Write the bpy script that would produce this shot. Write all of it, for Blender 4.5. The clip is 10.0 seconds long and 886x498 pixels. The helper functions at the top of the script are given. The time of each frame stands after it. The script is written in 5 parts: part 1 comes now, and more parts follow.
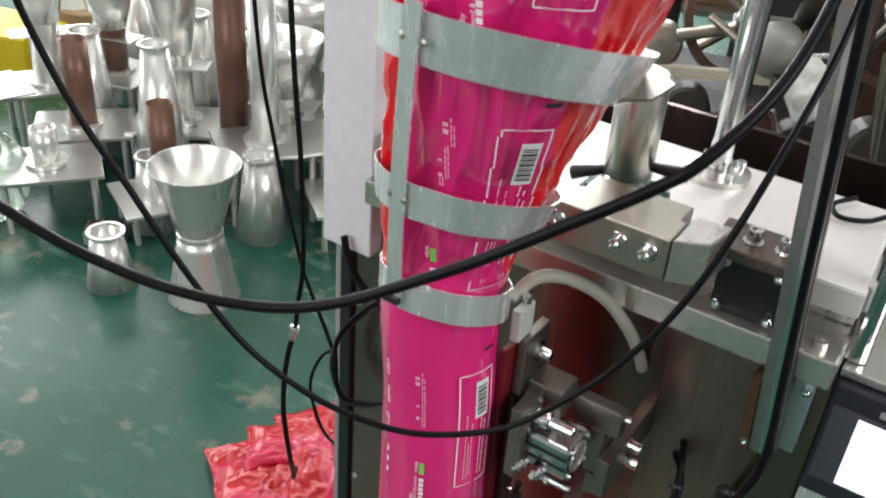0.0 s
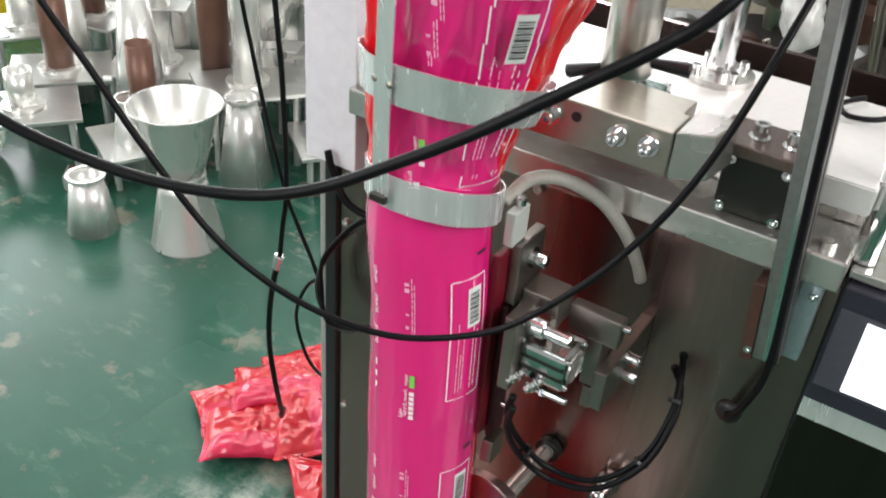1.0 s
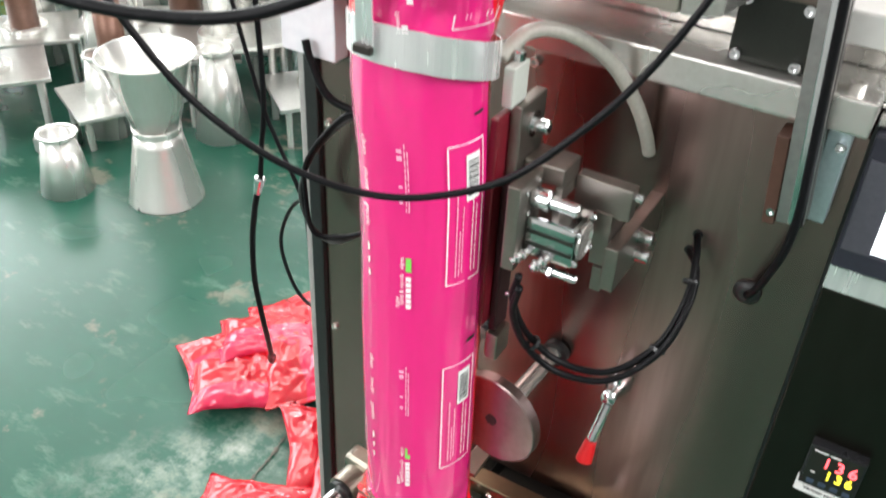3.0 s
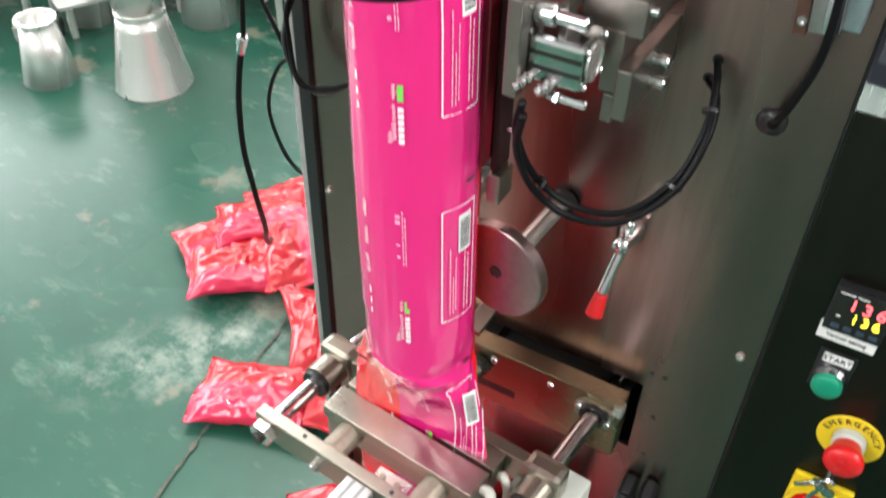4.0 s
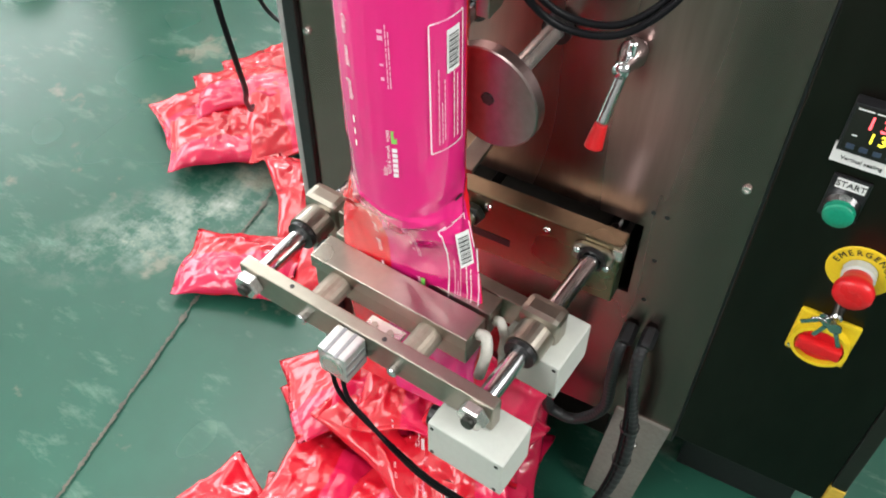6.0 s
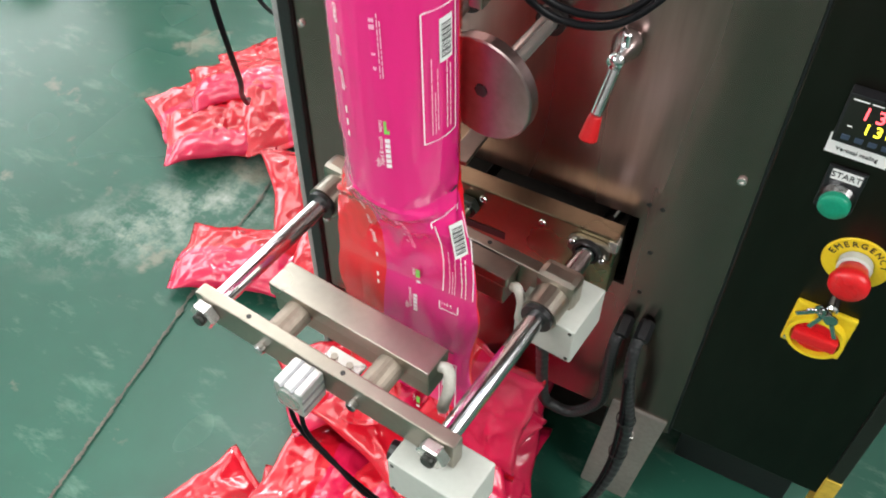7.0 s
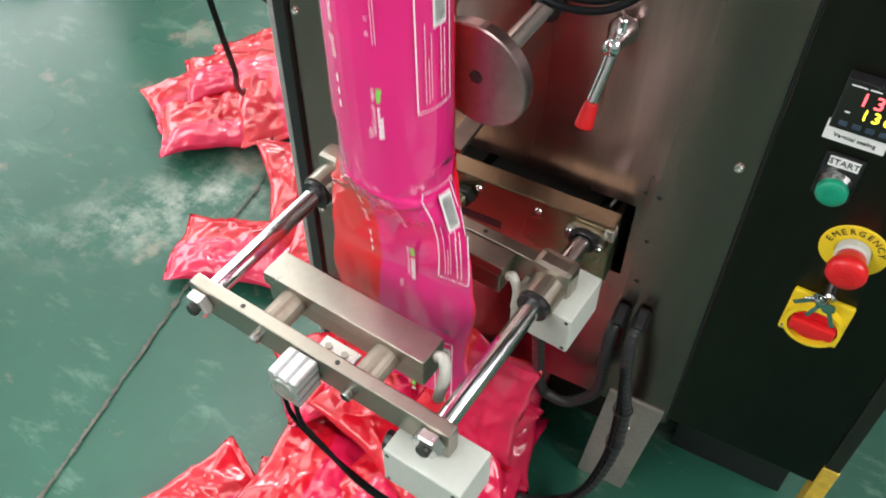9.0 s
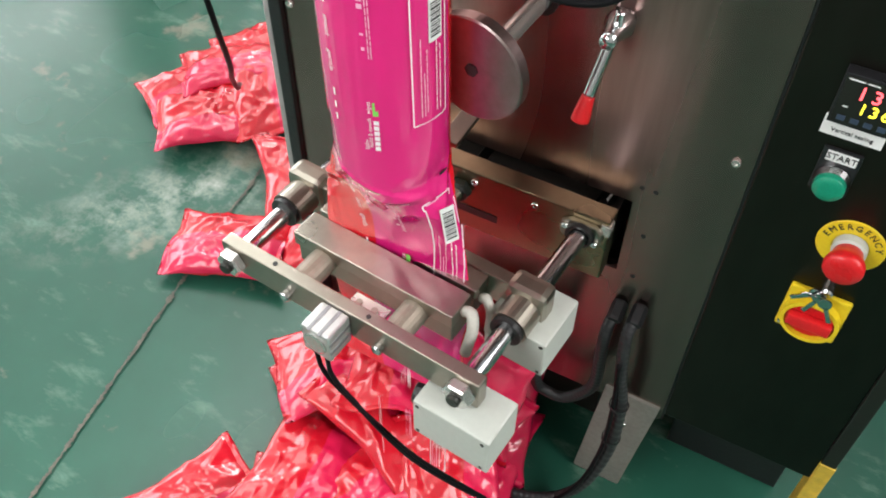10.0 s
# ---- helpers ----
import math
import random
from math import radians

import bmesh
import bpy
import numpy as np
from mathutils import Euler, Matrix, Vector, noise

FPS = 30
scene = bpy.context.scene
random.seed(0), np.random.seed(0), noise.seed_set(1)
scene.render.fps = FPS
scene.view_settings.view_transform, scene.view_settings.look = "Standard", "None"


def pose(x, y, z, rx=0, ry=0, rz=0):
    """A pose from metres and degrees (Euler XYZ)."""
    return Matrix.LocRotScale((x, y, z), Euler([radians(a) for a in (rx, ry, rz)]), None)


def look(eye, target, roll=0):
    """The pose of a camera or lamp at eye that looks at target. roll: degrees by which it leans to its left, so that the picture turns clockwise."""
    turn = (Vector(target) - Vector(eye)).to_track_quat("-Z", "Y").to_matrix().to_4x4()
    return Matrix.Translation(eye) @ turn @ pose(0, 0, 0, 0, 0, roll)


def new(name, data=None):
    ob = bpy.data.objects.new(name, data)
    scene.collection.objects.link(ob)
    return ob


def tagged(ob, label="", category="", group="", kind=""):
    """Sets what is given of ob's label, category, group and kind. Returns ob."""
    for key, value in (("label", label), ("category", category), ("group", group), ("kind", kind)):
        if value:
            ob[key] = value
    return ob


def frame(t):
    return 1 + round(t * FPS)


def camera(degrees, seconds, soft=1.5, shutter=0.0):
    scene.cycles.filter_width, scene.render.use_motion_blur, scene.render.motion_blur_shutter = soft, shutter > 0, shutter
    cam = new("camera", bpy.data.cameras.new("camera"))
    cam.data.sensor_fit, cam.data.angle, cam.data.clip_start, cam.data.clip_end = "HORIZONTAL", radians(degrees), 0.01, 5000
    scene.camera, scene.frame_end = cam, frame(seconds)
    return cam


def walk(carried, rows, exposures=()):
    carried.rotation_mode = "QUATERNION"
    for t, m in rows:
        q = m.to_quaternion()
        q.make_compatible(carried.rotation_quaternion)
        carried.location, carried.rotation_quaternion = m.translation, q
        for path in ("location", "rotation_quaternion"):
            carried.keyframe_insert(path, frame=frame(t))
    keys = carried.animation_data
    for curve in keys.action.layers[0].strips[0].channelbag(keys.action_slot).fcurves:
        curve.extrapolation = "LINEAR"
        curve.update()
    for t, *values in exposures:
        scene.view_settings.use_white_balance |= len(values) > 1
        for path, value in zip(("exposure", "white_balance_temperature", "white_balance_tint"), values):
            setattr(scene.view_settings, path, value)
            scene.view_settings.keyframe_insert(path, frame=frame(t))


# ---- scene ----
cam = camera(51.7, 10.0, soft=1.9, shutter=0.5)
PATH = [
    (0, (0.552, -0.687, 1.527), (-0.35, 0.764, 0.487), 4.7),
    (0.5, (0.552, -0.685, 1.499), (-0.323, 0.752, 0.418), 4.6),
    (1, (0.548, -0.677, 1.469), (-0.298, 0.749, 0.352), 4.8),
    (1.5, (0.544, -0.671, 1.444), (-0.287, 0.761, 0.322), 4.5),
    (2, (0.543, -0.675, 1.425), (-0.283, 0.776, 0.324), 3.9),
    (2.2, (0.545, -0.677, 1.417), (-0.287, 0.773, 0.318), 3.8),
    (3.3, (0.54, -0.667, 1.348), (-0.242, 0.729, 0.148), 2.4),
    (3.5, (0.539, -0.661, 1.333), (-0.239, 0.715, 0.107), 1.8),
    (4, (0.538, -0.655, 1.294), (-0.192, 0.647, -0.037), 1.5),
    (4.5, (0.54, -0.654, 1.273), (-0.151, 0.603, -0.121), 1.4),
    (5, (0.54, -0.659, 1.256), (-0.127, 0.566, -0.177), 1.5),
    (5.5, (0.54, -0.658, 1.235), (-0.106, 0.531, -0.237), 1.1),
    (5.7, (0.539, -0.656, 1.227), (-0.097, 0.52, -0.26), 0.8),
    (7, (0.543, -0.65, 1.221), (-0.081, 0.508, -0.286), 0.5),
    (7.5, (0.544, -0.651, 1.219), (-0.077, 0.508, -0.288), 0.6),
    (8, (0.543, -0.648, 1.217), (-0.074, 0.508, -0.294), 0.5),
    (8.5, (0.544, -0.648, 1.216), (-0.072, 0.506, -0.297), 0.5),
    (9, (0.545, -0.648, 1.214), (-0.07, 0.502, -0.303), 0.5),
    (9.5, (0.545, -0.648, 1.212), (-0.066, 0.501, -0.306), 0.6),
    (10, (0.545, -0.645, 1.21), (-0.06, 0.501, -0.313), 0.8),
]
EXPOSURES = [(0, -0.84), (1, -0.46), (2, -0.02), (3.5, 0.12), (5.5, -0.02), (7, -0.14), (10, -0.19)]
walk(cam, [(t, look(eye, target, roll)) for t, eye, target, roll in PATH], EXPOSURES)

# ---- light ----
world = bpy.data.worlds.new("hall_daylight")
scene.world = world
world.use_nodes = True
wn = world.node_tree
sky = wn.nodes.new("ShaderNodeTexSky")
sky.sky_type, sky.sun_disc = "NISHITA", False
sky.sun_elevation, sky.sun_rotation = radians(38), radians(-40)
wn.nodes["Background"].inputs["Strength"].default_value = 0.12
wn.links.new(sky.outputs["Color"], wn.nodes["Background"].inputs["Color"])


def area(name, eye, target, sx, sy, watts, colour=(1, 1, 1)):
    d = bpy.data.lights.new(name, "AREA")
    d.shape, d.size, d.size_y, d.energy, d.color = "RECTANGLE", sx, sy, watts, colour
    ob = new(name, d)
    ob.matrix_world = look(eye, target)
    return ob


# daylight in the window openings of the far wall and both side walls, with added fills below
area("window_light", (-3.6, 5.9, 2.3), (-3.2, 0, 0.6), 4.4, 2.4, 900, (0.97, 0.99, 1.0))
area("window_light", (-5.9, 1.2, 2.3), (0, 0.6, 0.4), 6.0, 2.4, 330, (0.97, 0.99, 1.0))
area("window_light", (3.9, -0.1, 3.3), (0, -0.2, 0.9), 3.6, 1.9, 240, (1.0, 0.99, 0.97))
# Unseen fill behind the camera, added to brighten film and hoops.
area("window_light", (-0.9, -2.15, 2.2), (0.2, 0, 1.3), 2.0, 1.2, 70, (1.0, 0.99, 0.97))
# Overhead fill added under the closed ceiling; no roof opening exists.
area("roof_fill_light", (-1.4, 1.6, 4.6), (-1.4, 1.5, 0), 1.6, 4.0, 100, (1.0, 0.99, 0.97))

# ---- materials ----


def mat(name, colour, rough=0.5, metal=0.0, vary=0.12, scale=8.0, bump=0.0, bump_scale=60.0, stretch=(1, 1, 1), coat=0.0, emit=0.0, fine=0.05, rough_vary=0.1, spec=0.5, trans=0.0, crinkle=0.0, brushed=0.0):
    """A surface whose colour and gloss vary at two scales, with fine relief."""
    m = bpy.data.materials.new(name)
    m.use_nodes = True
    nt = m.node_tree
    b = nt.nodes["Principled BSDF"]
    b.inputs["Metallic"].default_value = metal
    b.inputs["Specular IOR Level"].default_value = spec
    b.inputs["Coat Weight"].default_value = coat
    b.inputs["Coat Roughness"].default_value = 0.08
    b.inputs["Transmission Weight"].default_value = trans
    if brushed:
        # grain across the sheet, so that reflections draw out upwards
        tg = nt.nodes.new("ShaderNodeTangent")
        tg.direction_type, tg.axis = "RADIAL", "Z"
        nt.links.new(tg.outputs["Tangent"], b.inputs["Tangent"])
        b.inputs["Anisotropic"].default_value, b.inputs["Anisotropic Rotation"].default_value = brushed, 0.25
    co = nt.nodes.new("ShaderNodeTexCoord")
    mp = nt.nodes.new("ShaderNodeMapping")
    mp.inputs["Scale"].default_value = stretch
    nt.links.new(co.outputs["Object"], mp.inputs["Vector"])
    big, small = nt.nodes.new("ShaderNodeTexNoise"), nt.nodes.new("ShaderNodeTexNoise")
    for n, s, d in ((big, scale, 3.0), (small, scale * 14, 2.0)):
        n.inputs["Scale"].default_value, n.inputs["Detail"].default_value = s, d
        nt.links.new(mp.outputs["Vector"], n.inputs["Vector"])
    ramp = nt.nodes.new("ShaderNodeMix")
    ramp.data_type = "RGBA"
    ramp.inputs[6].default_value = (*[c * (1 - vary) for c in colour], 1)
    ramp.inputs[7].default_value = (*[min(1, c * (1 + vary)) for c in colour], 1)
    nt.links.new(big.outputs["Fac"], ramp.inputs[0])
    grain = nt.nodes.new("ShaderNodeMix")
    grain.data_type, grain.blend_type = "RGBA", "OVERLAY"
    grain.inputs[0].default_value = fine * 4
    nt.links.new(ramp.outputs[2], grain.inputs[6])
    nt.links.new(small.outputs["Fac"], grain.inputs[7])
    nt.links.new(grain.outputs[2], b.inputs["Base Color"])
    rr = nt.nodes.new("ShaderNodeMapRange")
    rr.inputs["To Min"].default_value, rr.inputs["To Max"].default_value = max(0.02, rough - rough_vary), rough + rough_vary
    nt.links.new(big.outputs["Fac"], rr.inputs["Value"])
    nt.links.new(rr.outputs[0], b.inputs["Roughness"])
    if bump:
        bn, bt = nt.nodes.new("ShaderNodeBump"), nt.nodes.new("ShaderNodeTexNoise")
        bt.inputs["Scale"].default_value, bt.inputs["Detail"].default_value = bump_scale, 3
        bn.inputs["Strength"].default_value, bn.inputs["Distance"].default_value = bump, 0.004
        nt.links.new(mp.outputs["Vector"], bt.inputs["Vector"])
        nt.links.new(bt.outputs["Fac"], bn.inputs["Height"])
        nt.links.new(bn.outputs["Normal"], b.inputs["Normal"])
    if crinkle:
        # sharp creases at two sizes, with smooth cheeks between them, as in crushed film
        heights = []
        for size, gain in ((6.0, 1.0), (17.0, 0.20)):
            v = nt.nodes.new("ShaderNodeTexNoise")
            v.inputs["Scale"].default_value, v.inputs["Detail"].default_value, v.inputs["Distortion"].default_value = size, 0.6, 0.5
            nt.links.new(mp.outputs["Vector"], v.inputs["Vector"])
            mid, ridge, mul = (nt.nodes.new("ShaderNodeMath") for _ in range(3))
            mid.operation, ridge.operation, mul.operation = "SUBTRACT", "ABSOLUTE", "MULTIPLY"
            mid.inputs[1].default_value, mul.inputs[1].default_value = 0.5, gain
            nt.links.new(v.outputs["Fac"], mid.inputs[0])
            nt.links.new(mid.outputs[0], ridge.inputs[0])
            nt.links.new(ridge.outputs[0], mul.inputs[0])
            heights.append(mul.outputs[0])
        ad, bn = nt.nodes.new("ShaderNodeMath"), nt.nodes.new("ShaderNodeBump")
        nt.links.new(heights[0], ad.inputs[0])
        nt.links.new(heights[1], ad.inputs[1])
        bn.inputs["Strength"].default_value, bn.inputs["Distance"].default_value = 1.0, crinkle
        nt.links.new(ad.outputs[0], bn.inputs["Height"])
        nt.links.new(bn.outputs["Normal"], b.inputs["Normal"])
        nt.links.new(bn.outputs["Normal"], b.inputs["Coat Normal"])
    if emit:
        b.inputs["Emission Color"].default_value = (*colour, 1)
        b.inputs["Emission Strength"].default_value = emit
    return m


# Panel base is tinted red to offset the green floor it mirrors.
STEEL = mat("red_tinted_stainless_panel", (0.275, 0.188, 0.172), 0.26, 1.0, 0.45, 8.0, 0.06, 40, (1, 1, 0.09), rough_vary=0.08, brushed=0.5)
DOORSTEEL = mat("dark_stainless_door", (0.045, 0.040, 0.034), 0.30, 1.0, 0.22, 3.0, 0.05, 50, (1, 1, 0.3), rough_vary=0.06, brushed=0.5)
BRIGHT = mat("bright_machined_steel", (0.64, 0.62, 0.59), 0.26, 0.85, 0.12, 12, 0.05, 90)
CHROME = mat("polished_steel", (0.68, 0.68, 0.69), 0.13, 1.0, 0.08, 20, rough_vary=0.05)
# Upright colour streaks imitate bright and dark reflections in the rolled hoops.
ALU = mat("reflection_streaked_aluminium", (0.92, 0.92, 0.93), 0.25, 0.64, 0.26, 10, 0.05, 50, (14, 14, 0.6), rough_vary=0.12)
BAR = mat("nickel_plated_bar", (0.37, 0.335, 0.285), 0.33, 1.0, 0.16, 9, 0.04, 120, fine=0.02)
JAW = mat("worn_jaw_steel", (0.42, 0.385, 0.335), 0.30, 1.0, 0.16, 9, 0.03, 120, fine=0.02)
BRASSY = mat("oily_bronze_plate", (0.30, 0.25, 0.16), 0.30, 1.0, 0.3, 9, 0.05, 120, fine=0.02)
BLACK = mat("black_rubber_and_shade", (0.012, 0.012, 0.013), 0.38, 0, 0.2, 30, 0.1, 200)
CABLE = mat("black_cable_jacket", (0.005, 0.005, 0.006), 0.38, 0, 0.2, 30, 0.08, 200, spec=0.12)
BLACKPL = mat("black_plastic", (0.014, 0.014, 0.016), 0.3, 0, 0.15, 25, 0.05, 200)
BLACKAN = mat("black_anodised_plate", (0.016, 0.018, 0.014), 0.4, 0.3, 0.2, 30, 0.05, 200)
GREYBOX = mat("grey_enclosure_plastic", (0.48, 0.50, 0.46), 0.45, 0, 0.06, 12, 0.03, 250, fine=0.015)
WHITEHOSE = mat("white_silicone_hose", (0.42, 0.405, 0.36), 0.35, 0, 0.05, 20)
GREENGL = mat("green_glass_epoxy", (0.02, 0.075, 0.055), 0.25, 0, 0.3, 20)
MAGENTA = mat("magenta_film", (0.75, 0.015, 0.20), 0.17, 0, 0.10, 7, 0.38, 16, (1.4, 1.4, 0.55), fine=0.01, coat=1.0, rough_vary=0.06)
REDFILM = mat("red_film", (0.78, 0.008, 0.022), 0.20, 0, 0.10, 7, 0.38, 16, (1.4, 1.4, 0.55), fine=0.01, coat=1.0, rough_vary=0.06)
INK = mat("white_print", (0.88, 0.80, 0.84), 0.3, 0, 0.04, 30)
PINKINK = mat("pale_pink_print", (0.86, 0.40, 0.58), 0.3, 0, 0.06, 30)
GREENINK = mat("green_print", (0.20, 0.62, 0.10), 0.3, 0, 0.06, 30)
BLACKINK = mat("black_print", (0.02, 0.02, 0.02), 0.4, 0, 0.1, 30)
LABELW = mat("white_label", (0.80, 0.80, 0.79), 0.5, 0, 0.05, 30)
YELLOW = mat("yellow_plastic", (0.80, 0.58, 0.02), 0.35, 0, 0.08, 30, 0.03, 200)
REDPL = mat("red_plastic", (0.62, 0.012, 0.016), 0.3, 0, 0.12, 30, 0.03, 200)
GREENPL = mat("green_plastic", (0.008, 0.26, 0.15), 0.3, 0, 0.1, 30)
WHITEPAINT = mat("white_wall_paint", (0.78, 0.78, 0.76), 0.7, 0, 0.06, 1.5, 0.1, 30)
DIRTYGREY = mat("grey_hall_wall", (0.26, 0.26, 0.25), 0.75, 0, 0.12, 1.2, 0.1, 30)
DARKCLUT = mat("dark_greasy_iron_and_shade", (0.035, 0.030, 0.026), 0.45, 0.5, 0.4, 9, 0.2, 60)
RUST = mat("rusty_and_shade_brown_steel", (0.09, 0.045, 0.032), 0.5, 0.5, 0.35, 9, 0.2, 60)
MAROON = mat("maroon_lacquer", (0.13, 0.045, 0.04), 0.4, 0, 0.2, 12)
CARDB = mat("brown_cardboard", (0.34, 0.21, 0.11), 0.8, 0, 0.15, 6, 0.1, 60)
BLUECL = mat("pale_blue_cloth", (0.40, 0.58, 0.66), 0.7, 0, 0.1, 9)
SCREEN = mat("lit_screen", (0.92, 0.95, 1.0), 0.2, 0, 0.02, 4, emit=1.6)
REDLED = mat("red_led_digits", (1.0, 0.10, 0.12), 0.3, 0, 0.0, 4, emit=3.0)
YELLED = mat("yellow_led_digits", (1.0, 0.85, 0.05), 0.3, 0, 0.0, 4, emit=2.4)
GLASSY = mat("clear_plastic_sheet", (0.80, 0.9, 0.78), 0.1, 0, 0.05, 6, trans=0.9)


def floor_material():
    m = mat("green_epoxy_floor", (0.017, 0.086, 0.057), 0.25, 0, 0.32, 1.3, 0.05, 25, fine=0.03, rough_vary=0.10, spec=0.55)
    nt = m.node_tree
    b = nt.nodes["Principled BSDF"]
    co = nt.nodes["Texture Coordinate"]
    base = b.inputs["Base Color"].links[0].from_socket
    # pale scuffs in long smears
    mp = nt.nodes.new("ShaderNodeMapping")
    mp.inputs["Rotation"].default_value = (0, 0, radians(35))
    mp.inputs["Scale"].default_value = (4.0, 10.0, 1)
    nt.links.new(co.outputs["Object"], mp.inputs["Vector"])
    n1 = nt.nodes.new("ShaderNodeTexNoise")
    n1.inputs["Scale"].default_value, n1.inputs["Detail"].default_value, n1.inputs["Roughness"].default_value = 1.5, 8, 0.72
    nt.links.new(mp.outputs["Vector"], n1.inputs["Vector"])
    r1 = nt.nodes.new("ShaderNodeMapRange")
    r1.inputs["From Min"].default_value, r1.inputs["From Max"].default_value, r1.inputs["To Max"].default_value = 0.55, 0.74, 0.5
    nt.links.new(n1.outputs["Fac"], r1.inputs["Value"])
    mx = nt.nodes.new("ShaderNodeMix")
    mx.data_type = "RGBA"
    mx.inputs[7].default_value = (0.20, 0.33, 0.25, 1)
    nt.links.new(r1.outputs[0], mx.inputs[0])
    nt.links.new(base, mx.inputs[6])
    # worn spots down to the concrete
    n2 = nt.nodes.new("ShaderNodeTexNoise")
    n2.inputs["Scale"].default_value, n2.inputs["Detail"].default_value, n2.inputs["Roughness"].default_value = 6.0, 6, 0.6
    nt.links.new(co.outputs["Object"], n2.inputs["Vector"])
    r2 = nt.nodes.new("ShaderNodeMapRange")
    r2.inputs["From Min"].default_value, r2.inputs["From Max"].default_value, r2.inputs["To Max"].default_value = 0.60, 0.66, 0.6
    nt.links.new(n2.outputs["Fac"], r2.inputs["Value"])
    mx2 = nt.nodes.new("ShaderNodeMix")
    mx2.data_type = "RGBA"
    mx2.inputs[7].default_value = (0.25, 0.22, 0.17, 1)
    nt.links.new(r2.outputs[0], mx2.inputs[0])
    nt.links.new(mx.outputs[2], mx2.inputs[6])
    # a dusty smear left beside the machine
    mp3 = nt.nodes.new("ShaderNodeMapping")
    mp3.vector_type = "TEXTURE"
    mp3.inputs["Location"].default_value, mp3.inputs["Rotation"].default_value, mp3.inputs["Scale"].default_value = (-0.40, 0.16, 0), (0, 0, radians(52)), (0.36, 0.13, 1)
    nt.links.new(co.outputs["Object"], mp3.inputs["Vector"])
    gr = nt.nodes.new("ShaderNodeTexGradient")
    gr.gradient_type = "SPHERICAL"
    nt.links.new(mp3.outputs["Vector"], gr.inputs["Vector"])
    n3 = nt.nodes.new("ShaderNodeTexNoise")
    n3.inputs["Scale"].default_value, n3.inputs["Detail"].default_value, n3.inputs["Roughness"].default_value = 11.0, 9, 0.75
    nt.links.new(co.outputs["Object"], n3.inputs["Vector"])
    r3 = nt.nodes.new("ShaderNodeMapRange")
    r3.inputs["From Min"].default_value, r3.inputs["From Max"].default_value, r3.inputs["To Max"].default_value = 0.44, 0.66, 1.0
    nt.links.new(n3.outputs["Fac"], r3.inputs["Value"])
    ml = nt.nodes.new("ShaderNodeMath")
    ml.operation, ml.use_clamp = "MULTIPLY", True
    nt.links.new(gr.outputs["Fac"], ml.inputs[0])
    nt.links.new(r3.outputs[0], ml.inputs[1])
    mx3 = nt.nodes.new("ShaderNodeMix")
    mx3.data_type = "RGBA"
    mx3.inputs[7].default_value = (0.42, 0.46, 0.40, 1)
    nt.links.new(ml.outputs[0], mx3.inputs[0])
    nt.links.new(mx2.outputs[2], mx3.inputs[6])
    nt.links.new(mx3.outputs[2], b.inputs["Base Color"])
    return m


FLOOR = floor_material()

# ---- mesh helpers ----


def bm_object(name, bm, material, parent=None, smooth=False):
    me = bpy.data.meshes.new(name)
    bmesh.ops.recalc_face_normals(bm, faces=bm.faces[:])
    if smooth:
        for f in bm.faces:
            f.smooth = True
    bm.to_mesh(me)
    bm.free()
    for m in material if isinstance(material, (list, tuple)) else [material]:
        me.materials.append(m)
    ob = new(name, me)
    if parent is not None:
        ob.parent = parent
    return ob


def part(name, bm, material, parent, label="", m=None, smooth=False):
    ob = bm_object(name, bm, material, parent, smooth)
    if m is not None:
        ob.matrix_basis = m
    return tagged(ob, label) if label else ob


def box(x0, x1, y0, y1, z0, z1, bevel=0.0015, bm=None):
    own = bmesh.new()
    bmesh.ops.create_cube(own, size=1, matrix=Matrix.Translation(((x0 + x1) / 2, (y0 + y1) / 2, (z0 + z1) / 2)) @ Matrix.Diagonal((x1 - x0, y1 - y0, z1 - z0, 1)))
    if bevel:
        bmesh.ops.bevel(own, geom=own.edges[:], offset=bevel, segments=2, affect="EDGES", profile=0.6)
    return merge(bm, own)


def merge(bm, own):
    if bm is None:
        return own
    me = bpy.data.meshes.new("scratch")
    own.to_mesh(me)
    own.free()
    bm.from_mesh(me)
    bpy.data.meshes.remove(me)
    return bm


def lathe(profile, n=32, m=None, bm=None, closed=False):
    """Turns (radius, height) pairs round z."""
    own = bmesh.new()
    rings = []
    for r, z in profile:
        rings.append([own.verts.new((r * math.cos(2 * math.pi * i / n), r * math.sin(2 * math.pi * i / n), z)) for i in range(n)])
    pairs = list(zip(rings, rings[1:])) + ([(rings[-1], rings[0])] if closed else [])
    for a, b in pairs:
        for i in range(n):
            own.faces.new((a[i], a[(i + 1) % n], b[(i + 1) % n], b[i]))
    if not closed:
        own.faces.new(rings[0][::-1])
        own.faces.new(rings[-1])
    if m is not None:
        own.transform(m)
    return merge(bm, own)


def rod(p, q, r, n=20, bm=None, chamfer=0.001):
    p, q = Vector(p), Vector(q)
    d = q - p
    m = Matrix.Translation(p) @ d.to_track_quat("Z", "Y").to_matrix().to_4x4()
    c = min(chamfer, r * 0.4)
    return lathe([(r - c, 0), (r, c), (r, d.length - c), (r - c, d.length)], n, m, bm)


def hexnut(p, q, r, bm=None):
    p, q = Vector(p), Vector(q)
    d = q - p
    m = Matrix.Translation(p) @ d.to_track_quat("Z", "Y").to_matrix().to_4x4()
    return lathe([(r * 0.9, 0), (r, d.length * 0.12), (r, d.length * 0.85), (r * 0.88, d.length)], 6, m, bm)


